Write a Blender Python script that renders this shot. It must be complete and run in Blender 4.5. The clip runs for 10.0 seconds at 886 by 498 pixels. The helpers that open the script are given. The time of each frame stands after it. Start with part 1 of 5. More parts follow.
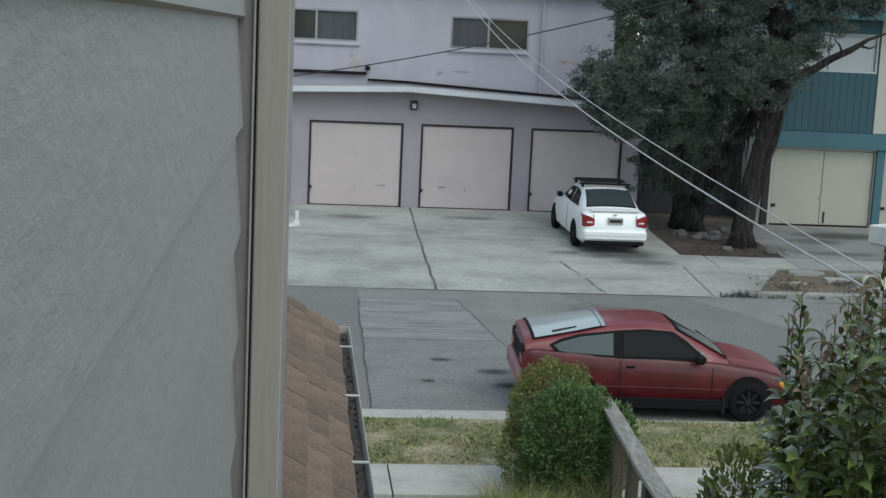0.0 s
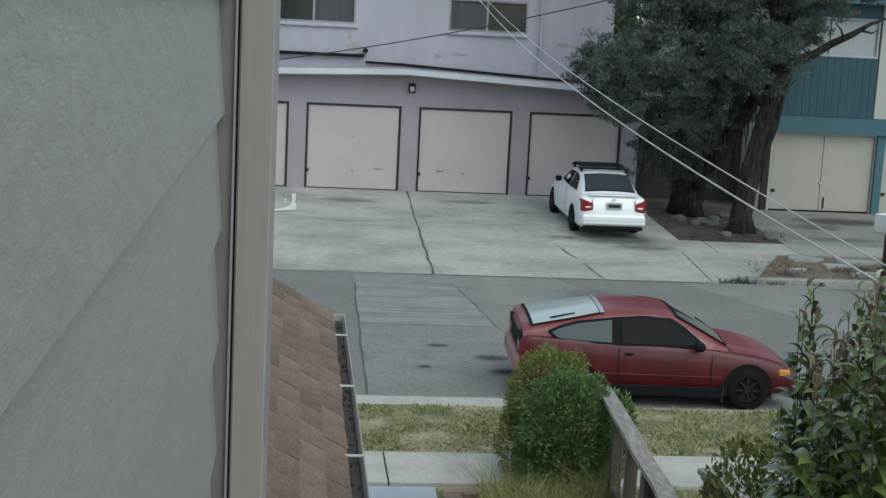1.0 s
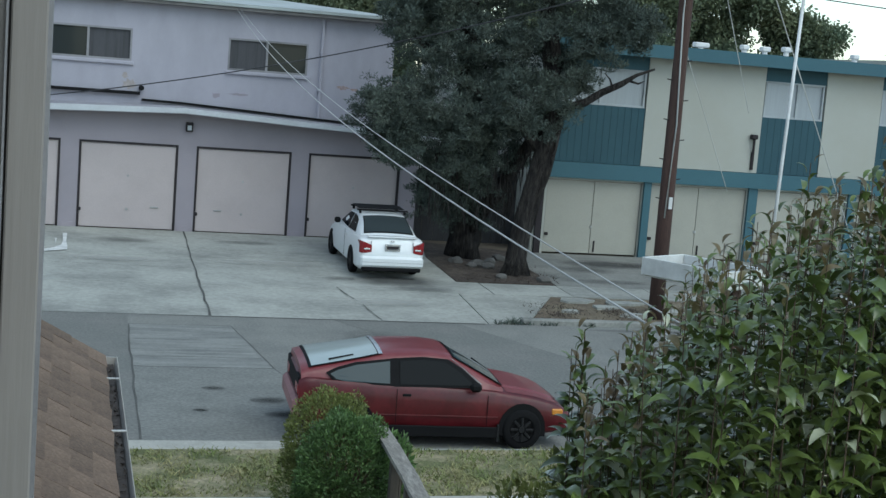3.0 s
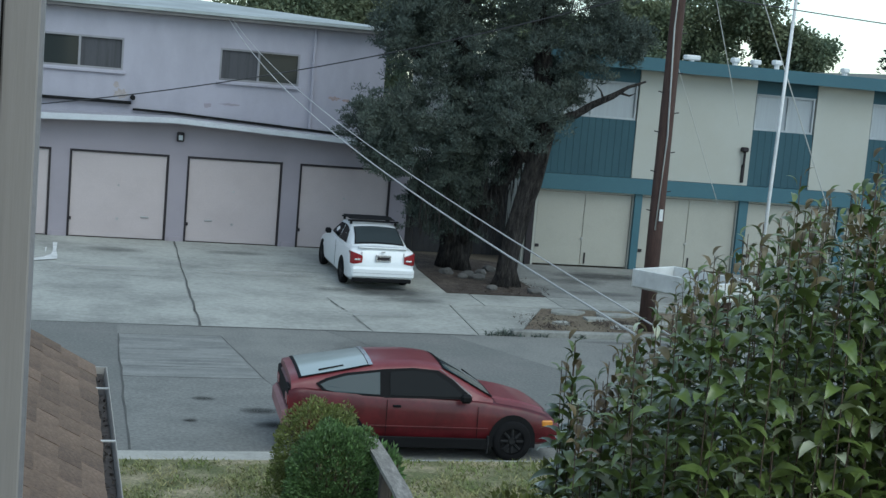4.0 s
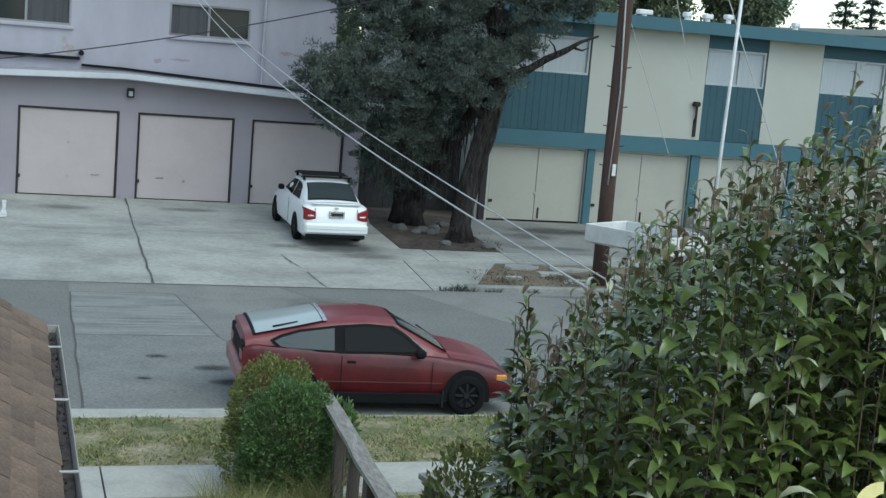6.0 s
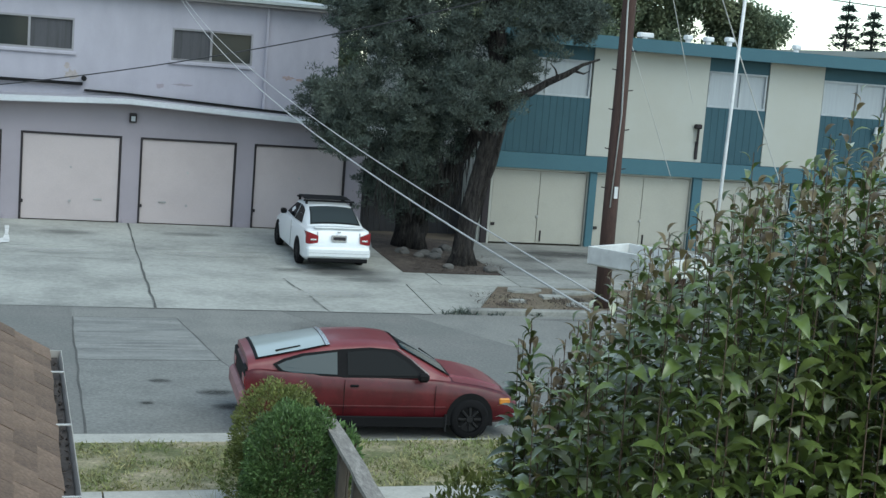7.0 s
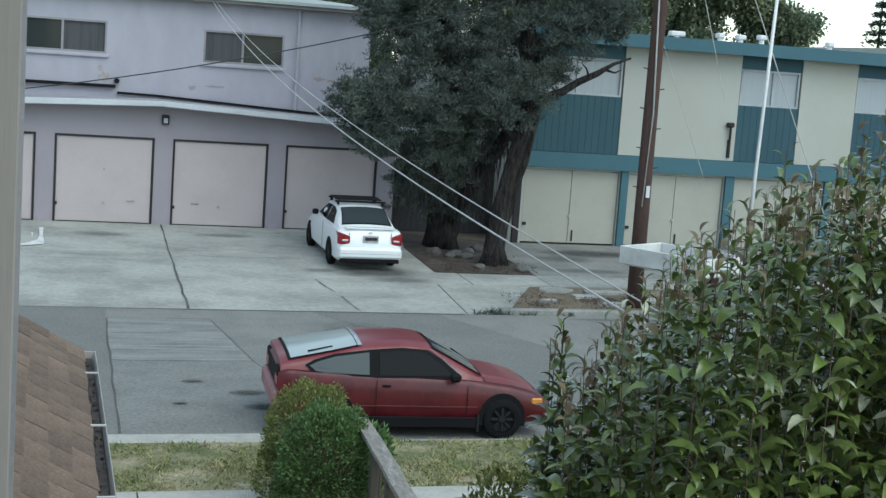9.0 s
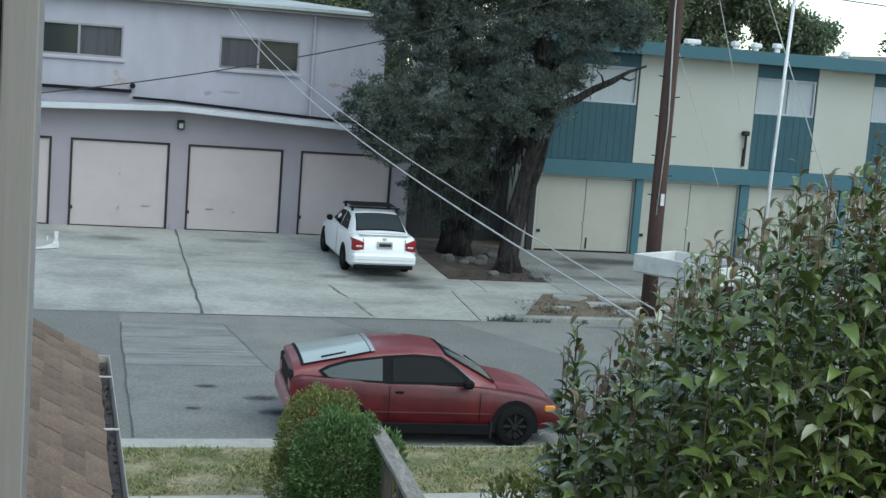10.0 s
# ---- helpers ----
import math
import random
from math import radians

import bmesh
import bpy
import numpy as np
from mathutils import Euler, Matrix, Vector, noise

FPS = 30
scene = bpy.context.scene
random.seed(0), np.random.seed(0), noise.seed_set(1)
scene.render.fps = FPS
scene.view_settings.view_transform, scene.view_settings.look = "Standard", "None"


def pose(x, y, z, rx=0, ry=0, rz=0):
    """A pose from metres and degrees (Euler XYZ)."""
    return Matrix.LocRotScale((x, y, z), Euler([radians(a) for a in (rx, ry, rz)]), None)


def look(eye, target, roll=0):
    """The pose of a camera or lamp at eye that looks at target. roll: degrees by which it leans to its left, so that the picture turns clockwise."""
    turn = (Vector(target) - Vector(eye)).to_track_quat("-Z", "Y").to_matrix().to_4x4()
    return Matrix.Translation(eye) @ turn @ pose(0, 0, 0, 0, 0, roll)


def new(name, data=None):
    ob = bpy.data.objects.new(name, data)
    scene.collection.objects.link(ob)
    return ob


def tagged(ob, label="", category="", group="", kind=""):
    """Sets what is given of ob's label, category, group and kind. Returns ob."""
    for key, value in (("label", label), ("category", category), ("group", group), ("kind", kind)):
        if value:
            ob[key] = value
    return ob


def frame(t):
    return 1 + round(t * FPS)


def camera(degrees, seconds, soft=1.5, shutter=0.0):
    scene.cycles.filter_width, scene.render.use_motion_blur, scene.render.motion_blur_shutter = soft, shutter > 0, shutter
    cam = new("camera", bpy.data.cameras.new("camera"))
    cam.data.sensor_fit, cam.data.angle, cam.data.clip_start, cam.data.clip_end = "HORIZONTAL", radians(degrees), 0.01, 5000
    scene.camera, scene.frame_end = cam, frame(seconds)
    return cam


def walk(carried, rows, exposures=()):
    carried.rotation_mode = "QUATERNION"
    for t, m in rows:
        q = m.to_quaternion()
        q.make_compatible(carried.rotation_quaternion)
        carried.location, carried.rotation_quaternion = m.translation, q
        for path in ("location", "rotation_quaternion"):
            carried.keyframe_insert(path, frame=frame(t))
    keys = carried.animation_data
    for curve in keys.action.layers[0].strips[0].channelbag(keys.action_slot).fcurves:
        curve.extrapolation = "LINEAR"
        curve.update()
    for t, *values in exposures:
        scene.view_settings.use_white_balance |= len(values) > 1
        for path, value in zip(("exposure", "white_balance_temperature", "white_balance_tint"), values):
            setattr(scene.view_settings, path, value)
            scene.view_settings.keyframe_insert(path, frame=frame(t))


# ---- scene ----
# ---------------------------------------------------------------- camera
cam = camera(35.85, 10.0, soft=1.45)
walk(cam, [
    (0, pose(-0.020, -0.190, 4.952, 81.05, -2.60, -5.72)),
    (0.5, pose(0.000, 0.000, 4.950, 81.19, -3.18, -5.83)),
    (1, pose(0.000, 0.000, 4.950, 80.34, -2.88, -5.78)),
    (1.5, pose(0.000, 0.000, 4.950, 80.43, -3.15, -6.66)),
    (2, pose(0.000, 0.000, 4.950, 82.37, -4.19, -11.71)),
    (2.5, pose(0.000, 0.000, 4.950, 83.02, -3.35, -13.17)),
    (2.7, pose(0.000, 0.000, 4.950, 82.55, -4.08, -14.64)),
    (3.8, pose(0.000, 0.000, 4.950, 83.06, -4.93, -14.84)),
    (4, pose(0.000, 0.000, 4.950, 83.15, -4.79, -15.25)),
    (4.5, pose(0.000, 0.000, 4.950, 83.75, -5.68, -17.92)),
    (5, pose(0.000, 0.000, 4.950, 80.57, -6.55, -19.33)),
    (5.5, pose(0.000, 0.000, 4.950, 81.55, -5.27, -17.25)),
    (5.7, pose(0.000, 0.000, 4.950, 81.42, -4.98, -17.15)),
    (6.8, pose(0.000, 0.000, 4.950, 82.15, -4.33, -17.25)),
    (7, pose(0.000, 0.000, 4.950, 82.43, -4.46, -17.15)),
    (7.5, pose(0.000, 0.000, 4.950, 82.85, -4.29, -16.57)),
    (8, pose(0.000, 0.000, 4.950, 82.00, -3.70, -16.00)),
    (8.5, pose(0.000, 0.000, 4.950, 82.29, -3.78, -16.14)),
    (9, pose(0.000, 0.000, 4.950, 82.34, -4.05, -15.87)),
    (9.5, pose(0.000, 0.000, 4.950, 81.93, -4.03, -15.76)),
    (10, pose(0.000, 0.000, 4.950, 82.57, -4.36, -15.24)),
], exposures=[(0.0, -0.1, 7000, 1.0), (1.5, -0.1, 7000, 1.0), (2.5, -0.2, 6500, -3.0), (4.0, -0.22, 6250, -3.0), (4.5, -0.22, 6100, -3.0), (5.0, -0.18, 6500, -3.0), (5.5, -0.08, 6500, -3.0), (7.0, 0.1, 6550, -3.0), (10.0, 0.1, 6550, -3.0)])

# ---------------------------------------------------------------- light: overcast afternoon
world = bpy.data.worlds.new("overcast_sky")
scene.world = world
world.use_nodes = True
wn, wl = world.node_tree.nodes, world.node_tree.links
wn.clear()
sky = wn.new("ShaderNodeTexSky")
sky.sky_type, sky.sun_disc = "NISHITA", False
sky.sun_elevation, sky.sun_rotation = radians(58), radians(153)
sky.air_density, sky.dust_density, sky.ozone_density = 1.0, 0.5, 1.6
wbg, wout = wn.new("ShaderNodeBackground"), wn.new("ShaderNodeOutputWorld")
whsv = wn.new("ShaderNodeHueSaturation")
whsv.inputs["Saturation"].default_value = 0.68
wl.new(sky.outputs[0], whsv.inputs["Color"])
wl.new(whsv.outputs[0], wbg.inputs["Color"])
wbg.inputs["Strength"].default_value = 0.268
wl.new(wbg.outputs[0], wout.inputs[0])
sun = new("sun", bpy.data.lights.new("sun", "SUN"))
sun.data.energy, sun.data.angle, sun.data.color = 1.35, radians(50), (1.0, 0.98, 0.95)
sun.matrix_world = look((12, -15.5, 30), (0, 8, 0))
scene.view_settings.exposure = 0.0

# ---------------------------------------------------------------- materials


def material(name, base, rough=0.8, var=0.25, grain=60.0, stain=1.2, bump=0.15, metal=0.0, tint=None, stretch=(1, 1, 1),
             spread=0.0, island=0.0, spec=0.5, dist=0.01, coat=0.0, sheer=0.0):
    """Procedural surface: base colour with fine grain and broad stains towards tint, bump, and per-object variation."""
    m = bpy.data.materials.new(name)
    m.use_nodes = True
    n, l = m.node_tree.nodes, m.node_tree.links
    p = n["Principled BSDF"]
    co = n.new("ShaderNodeTexCoord")
    mp = n.new("ShaderNodeMapping")
    mp.inputs["Scale"].default_value = stretch
    l.new(co.outputs["Object"], mp.inputs["Vector"])
    fine, broad = n.new("ShaderNodeTexNoise"), n.new("ShaderNodeTexNoise")
    for tex, sc, de in ((fine, grain, 6), (broad, stain, 5)):
        tex.inputs["Scale"].default_value, tex.inputs["Detail"].default_value = sc, de
        tex.inputs["Roughness"].default_value = 0.65
        l.new(mp.outputs[0], tex.inputs["Vector"])
    tint = tint or [c * 0.6 for c in base]
    mix = n.new("ShaderNodeMix")
    mix.data_type = "RGBA"
    mix.inputs["A"].default_value, mix.inputs["B"].default_value = (*base, 1), (*tint, 1)
    ramp = n.new("ShaderNodeMapRange")
    ramp.inputs["From Min"].default_value, ramp.inputs["From Max"].default_value = 0.42, 0.75
    l.new(broad.outputs[0], ramp.inputs["Value"])
    l.new(ramp.outputs[0], mix.inputs["Factor"])
    val = n.new("ShaderNodeMapRange")
    val.inputs["From Min"].default_value, val.inputs["From Max"].default_value = 0.25, 0.75
    val.inputs["To Min"].default_value, val.inputs["To Max"].default_value = 1 - var, 1 + var
    l.new(fine.outputs[0], val.inputs["Value"])
    hsv = n.new("ShaderNodeHueSaturation")
    l.new(mix.outputs["Result"], hsv.inputs["Color"])
    last = val.outputs[0]
    for amount, node, sock in ((spread, "ShaderNodeObjectInfo", "Random"), (island, "ShaderNodeNewGeometry", "Random Per Island")):
        if amount:
            info, r, mul = n.new(node), n.new("ShaderNodeMapRange"), n.new("ShaderNodeMath")
            r.inputs["To Min"].default_value, r.inputs["To Max"].default_value = 1 - amount, 1 + amount
            mul.operation = "MULTIPLY"
            l.new(info.outputs[sock], r.inputs["Value"])
            l.new(r.outputs[0], mul.inputs[0])
            l.new(last, mul.inputs[1])
            last = mul.outputs[0]
    l.new(last, hsv.inputs["Value"])
    l.new(hsv.outputs[0], p.inputs["Base Color"])
    p.inputs["Roughness"].default_value, p.inputs["Metallic"].default_value = rough, metal
    p.inputs["Specular IOR Level"].default_value = spec
    p.inputs["Coat Weight"].default_value, p.inputs["Coat Roughness"].default_value = coat, 0.14
    if sheer:
        tr, ms = n.new("ShaderNodeBsdfTranslucent"), n.new("ShaderNodeMixShader")
        ms.inputs[0].default_value = sheer
        l.new(hsv.outputs[0], tr.inputs["Color"])
        l.new(p.outputs[0], ms.inputs[1])
        l.new(tr.outputs[0], ms.inputs[2])
        l.new(ms.outputs[0], n["Material Output"].inputs["Surface"])
    if bump:
        b = n.new("ShaderNodeBump")
        b.inputs["Strength"].default_value, b.inputs["Distance"].default_value = bump, dist
        l.new(fine.outputs[0], b.inputs["Height"])
        l.new(b.outputs[0], p.inputs["Normal"])
    return m


def glass(name, base, rough=0.06, spec=0.7):
    """Dark window glass with a clear gloss."""
    m = bpy.data.materials.new(name)
    m.use_nodes = True
    p = m.node_tree.nodes["Principled BSDF"]
    p.inputs["Base Color"].default_value, p.inputs["Roughness"].default_value = (*base, 1), rough
    p.inputs["Specular IOR Level"].default_value = spec
    return m


M = {}
M["soil"] = material("soil", (0.13, 0.105, 0.075), 0.95, 0.35, 30, 0.8, 0.4, dist=0.03)
M["asphalt"] = material("asphalt", (0.215, 0.215, 0.196), 0.9, 0.34, 22, 0.7, 0.4, tint=(0.15, 0.152, 0.143))
M["asphalt_patch"] = material("asphalt_patch", (0.25, 0.253, 0.236), 0.9, 0.34, 26, 1.4, 0.4, tint=(0.12, 0.124, 0.118), stretch=(0.45, 2.4, 1))
M["asphalt_dark"] = material("asphalt_dark", (0.158, 0.161, 0.148), 0.9, 0.34, 20, 0.8, 0.4, tint=(0.195, 0.19, 0.175))
M["asphalt_worn"] = material("asphalt_worn", (0.205, 0.208, 0.192), 0.9, 0.36, 18, 1.1, 0.4, tint=(0.15, 0.153, 0.142))
M["worn_line"] = material("worn_line", (0.29, 0.29, 0.27), 0.9, 0.3, 20, 4)
M["concrete"] = material("concrete", (0.345, 0.348, 0.316), 0.85, 0.22, 12, 0.6, 0.15, tint=(0.165, 0.168, 0.155), spread=0.1, stretch=(0.75, 1, 1))
M["concrete_dark"] = material("concrete_dark", (0.25, 0.25, 0.23), 0.85, 0.25, 12, 0.7, 0.2, tint=(0.14, 0.142, 0.132), spread=0.1)
M["concrete_pale"] = material("concrete_pale", (0.43, 0.42, 0.375), 0.85, 0.16, 30, 1.8, 0.15, tint=(0.27, 0.265, 0.235))
M["patio_blue"] = material("patio_blue", (0.33, 0.37, 0.4), 0.7, 0.1, 40, 1.5, 0.1)
M["crack"] = material("crack", (0.1, 0.1, 0.093), 0.95, 0.2)
M["mulch"] = material("mulch", (0.062, 0.047, 0.038), 0.95, 0.6, 14, 2.5, 1.0, tint=(0.13, 0.105, 0.085), dist=0.08)
M["dry_verge"] = material("dry_verge", (0.13, 0.1, 0.072), 0.95, 0.5, 16, 1.5, 0.8, tint=(0.22, 0.19, 0.13), dist=0.05)
M["dry_lawn"] = material("dry_lawn", (0.13, 0.14, 0.06), 0.95, 0.5, 25, 1.8, 0.6, tint=(0.46, 0.38, 0.26), dist=0.03)
M["lilac"] = material("lilac", (0.38, 0.366, 0.42), 0.8, 0.1, 50, 0.5, 0.1, tint=(0.3, 0.295, 0.335), stretch=(1.6, 1.6, 0.7))
M["garage_wall"] = material("garage_wall", (0.315, 0.283, 0.315), 0.85, 0.07, 80, 0.5, 0.08, tint=(0.265, 0.24, 0.268))
M["pink_door"] = material("pink_door", (0.45, 0.39, 0.39), 0.6, 0.05, 30, 0.6, 0.05, tint=(0.39, 0.335, 0.335))
M["plaster_bare"] = material("plaster_bare", (0.38, 0.34, 0.325), 0.9, 0.2, 30, 6, tint=(0.27, 0.24, 0.235))
M["plaster_red"] = material("plaster_red", (0.3, 0.21, 0.19), 0.9, 0.3, 30, 9, tint=(0.34, 0.29, 0.29))
M["dark_trim"] = material("dark_trim", (0.04, 0.035, 0.038), 0.8, 0.2, spec=0.15)
M["roof_metal"] = material("roof_metal", (0.52, 0.54, 0.57), 0.55, 0.08, 20, 0.8, 0.05, tint=(0.42, 0.43, 0.46))
M["roof_felt"] = material("roof_felt", (0.33, 0.325, 0.36), 0.9, 0.15, 12, 1.2, 0.2, tint=(0.22, 0.215, 0.24))
M["roof_gravel"] = material("roof_gravel", (0.4, 0.435, 0.435), 0.9, 0.1, 60, 0.5, 0.2)
M["tar"] = material("tar", (0.015, 0.015, 0.016), 0.8, 0.2, spec=0.1)
M["window_frame"] = material("window_frame", (0.27, 0.265, 0.28), 0.5, 0.1)
M["white_frame"] = material("white_frame", (0.38, 0.41, 0.43), 0.5, 0.08)
M["glass_dark"] = glass("glass_dark", (0.032, 0.038, 0.038), 0.08, 0.2)
M["curtain"] = material("curtain", (0.34, 0.37, 0.395), 0.4, 0.03, 20, 2, 0.0, tint=(0.3, 0.325, 0.35), stretch=(6, 6, 0.3))
M["curtain_dark"] = material("curtain_dark", (0.06, 0.06, 0.068), 0.6, 0.15, 20, 2, 0.0, stretch=(6, 6, 0.3))
M["teal"] = material("teal", (0.02, 0.066, 0.088), 0.7, 0.12, 30, 0.6, 0.08, tint=(0.028, 0.084, 0.108))
M["teal_trim"] = material("teal_trim", (0.037, 0.108, 0.14), 0.6, 0.1, 30, 0.6, 0.05, tint=(0.045, 0.125, 0.155))
M["cream"] = material("cream", (0.405, 0.41, 0.375), 0.85, 0.05, 60, 0.5, 0.08, tint=(0.375, 0.37, 0.325))
M["cream_door"] = material("cream_door", (0.365, 0.355, 0.31), 0.7, 0.06, 30, 0.8, 0.05, tint=(0.32, 0.315, 0.275))
M["metal_grey"] = material("metal_grey", (0.4, 0.4, 0.4), 0.45, 0.1, metal=0.6)
M["white_metal"] = material("white_metal", (0.7, 0.71, 0.71), 0.5, 0.06)
M["dark_fence"] = material("dark_fence", (0.045, 0.045, 0.05), 0.9, 0.2)
M["pole_wood"] = material("pole_wood", (0.062, 0.034, 0.028), 0.9, 0.4, 14, 1.2, 0.4, tint=(0.06, 0.038, 0.032), stretch=(4, 4, 0.35), dist=0.02)
M["bark"] = material("bark", (0.034, 0.031, 0.03), 0.95, 0.7, 5, 2.5, 1.0, tint=(0.07, 0.062, 0.056), stretch=(3.5, 3.5, 0.7), dist=0.16, spec=0.2)
M["stone"] = material("stone", (0.13, 0.124, 0.115), 0.9, 0.25, 12, 3, 0.4, spread=0.2)
M["wire_pale"] = material("wire_pale", (0.5, 0.5, 0.48), 0.5, 0.05)
M["wire_dark"] = material("wire_dark", (0.035, 0.035, 0.04), 0.6, 0.1)
M["siding"] = material("siding", (0.27, 0.26, 0.257), 0.5, 0.07, 30, 1.6, 0.6, tint=(0.242, 0.234, 0.231), stretch=(1, 0.5, 1.4), dist=0.005)
# darker grey with shade painted in, for the corner strip and eave board
M["shade_grey"] = material("shade_grey", (0.18, 0.17, 0.165), 0.7, 0.08, 20, 2)
M["taupe"] = material("taupe", (0.275, 0.25, 0.235), 0.65, 0.06, 40, 1.5, 0.2, stretch=(4, 4, 0.2), dist=0.003)
M["gap"] = material("gap", (0.03, 0.028, 0.026), 0.9, 0.2)
M["shingle"] = material("shingle", (0.152, 0.104, 0.074), 0.95, 0.38, 50, 2.5, 0.8, tint=(0.225, 0.16, 0.118), spread=0.22)
M["gutter"] = material("gutter", (0.42, 0.4, 0.37), 0.5, 0.15, 20, 2.5, 0.1, tint=(0.3, 0.28, 0.26))
M["gutter_in"] = material("gutter_in", (0.07, 0.06, 0.055), 0.9, 0.4, 25, 4)
M["strap"] = material("strap", (0.6, 0.6, 0.58), 0.5, 0.05)
M["old_wood"] = material("old_wood", (0.2, 0.185, 0.165), 0.95, 0.35, 16, 5, 0.5, tint=(0.36, 0.34, 0.3), stretch=(4, 0.8, 4), dist=0.01)
M["old_wood_dark"] = material("old_wood_dark", (0.1, 0.085, 0.07), 0.95, 0.3, 16, 4, 0.4, stretch=(4, 4, 0.6))
M["white_paint"] = material("white_paint", (0.74, 0.75, 0.73), 0.5, 0.05, 20, 3)
M["yellow_paint"] = material("yellow_paint", (0.85, 0.76, 0.32), 0.5, 0.08, 20, 6)

# ---------------------------------------------------------------- mesh helpers


def part(name, bm, mat, parent=None, label="", smooth=False, sharp=0):
    """Link a bmesh as one mesh object under parent."""
    me = bpy.data.meshes.new(name)
    bm.to_mesh(me)
    bm.free()
    if smooth:
        me.polygons.foreach_set("use_smooth", [True] * len(me.polygons))
    if sharp:
        me.set_sharp_from_angle(angle=radians(sharp))
    me.materials.append(M[mat] if isinstance(mat, str) else mat)
    ob = new(name, me)
    if parent:
        ob.parent = parent
    if label:
        ob["label"] = label
    return ob


def thing(name, at, label, category, group="", turn=0, kind=""):
    e = new(name)
    e.matrix_world = pose(*at, 0, 0, turn)
    return tagged(e, label, category, group, kind)


def box(bm, x0, x1, y0, y1, z0, z1, bevel=0.0):
    """Add a box, with its edges rounded a little where bevel is given."""
    r = bmesh.ops.create_cube(bm, size=1, matrix=Matrix.Translation(((x0 + x1) / 2, (y0 + y1) / 2, (z0 + z1) / 2))
                              @ Matrix.Diagonal((abs(x1 - x0), abs(y1 - y0), abs(z1 - z0), 1)))
    if bevel:
        edges = list({e for v in r["verts"] for e in v.link_edges})
        bmesh.ops.bevel(bm, geom=edges, offset=bevel, segments=1, affect="EDGES")
    return bm


def boxed(*dims, bevel=0.0):
    return box(bmesh.new(), *dims, bevel=bevel)


def rod(bm, a, b, r0, r1=None, sides=8):
    """Add a tapered rod from a to b."""
    a, b = Vector(a), Vector(b)
    r1 = r0 if r1 is None else r1
    m = Matrix.Translation((a + b) / 2) @ (b - a).to_track_quat("Z", "Y").to_matrix().to_4x4()
    bmesh.ops.create_cone(bm, cap_ends=True, segments=sides, radius1=r0, radius2=r1, depth=(b - a).length, matrix=m)
    return bm


def limb(bm, points, radii, sides=9, wob=0.0):
    """Add a bent, tapered tube through points."""
    pts = [Vector(p) for p in points]
    rings = []
    for i, p in enumerate(pts):
        d = (pts[min(i + 1, len(pts) - 1)] - pts[max(i - 1, 0)]).normalized()
        q = d.to_track_quat("Z", "Y")
        ring = []
        for k in range(sides):
            a = 2 * math.pi * k / sides
            r = radii[i] * (1 + wob * noise.noise(p * 1.7 + Vector((math.cos(a), math.sin(a), 0)) * 2))
            ring.append(bm.verts.new(p + q @ Vector((r * math.cos(a), r * math.sin(a), 0))))
        rings.append(ring)
    for r0, r1 in zip(rings, rings[1:]):
        for k in range(sides):
            bm.faces.new((r0[k], r0[(k + 1) % sides], r1[(k + 1) % sides], r1[k]))
    bm.faces.new(rings[0][::-1])
    bm.faces.new(rings[-1])
    return bm


def prism(bm, outline, y0, y1):
    """Add an outline in (x, z), drawn out from y0 to y1."""
    a = [bm.verts.new((x, y0, z)) for x, z in outline]
    b = [bm.verts.new((x, y1, z)) for x, z in outline]
    n = len(a)
    for i in range(n):
        bm.faces.new((a[i], a[(i + 1) % n], b[(i + 1) % n], b[i]))
    bm.faces.new(a[::-1])
    bm.faces.new(b)
    bmesh.ops.recalc_face_normals(bm, faces=bm.faces[:])
    return bm


def plate(bm, outline, z0, z1, rise=None):
    """Add a flat slab with an outline in (x, y), from z0 to z1; rise(y) lifts it along a slope."""
    up = rise or (lambda y: 0.0)
    a = [bm.verts.new((x, y, z0 + up(y))) for x, y in outline]
    b = [bm.verts.new((x, y, z1 + up(y))) for x, y in outline]
    n = len(a)
    for i in range(n):
        bm.faces.new((a[i], a[(i + 1) % n], b[(i + 1) % n], b[i]))
    bm.faces.new(a[::-1])
    bm.faces.new(b)
    bmesh.ops.recalc_face_normals(bm, faces=bm.faces[:])
    return bm


def cable(name, a, b, sag, radius, mat, label, steps=24):
    """A hanging wire from a to b."""
    a, b = Vector(a), Vector(b)
    pts = [a.lerp(b, i / steps) - Vector((0, 0, sag * 4 * (i / steps) * (1 - i / steps))) for i in range(steps + 1)]
    ob = part(name, limb(bmesh.new(), pts, [radius] * len(pts), 5), mat, smooth=True)
    return tagged(ob, label, "cable", "overhead wires")


def curve_z(knots, y):
    for (y0, z0), (y1, z1) in zip(knots, knots[1:]):
        if y <= y1:
            return z0 + (z1 - z0) * max(0.0, (y - y0) / (y1 - y0))
    return knots[-1][1]


# ---------------------------------------------------------------- ground, street and drives
LIE = [(-300, 0.1), (16.5, 0.1), (16.85, -0.02), (26.1, -0.02), (26.5, 0.03), (28.5, 0.2), (35.4, 0.4), (60, 0.5), (900, 0.5)]


def lie(y):
    return curve_z(LIE, y)


bm = bmesh.new()
xs = [-900, -60, -20, 0, 10, 20, 60, 900]
ys = [-300, 0, 16.5, 16.85, 26.1, 26.5, 28.5, 35.4, 60, 900]
grid = [[bm.verts.new((x, y, lie(y) - 0.03)) for x in xs] for y in ys]
for r0, r1 in zip(grid, grid[1:]):
    for i in range(len(xs) - 1):
        bm.faces.new((r0[i], r0[i + 1], r1[i + 1], r1[i]))
tagged(part("ground", bm, "soil"), "bare brown soil that reaches to the horizon", "ground", kind="structure")

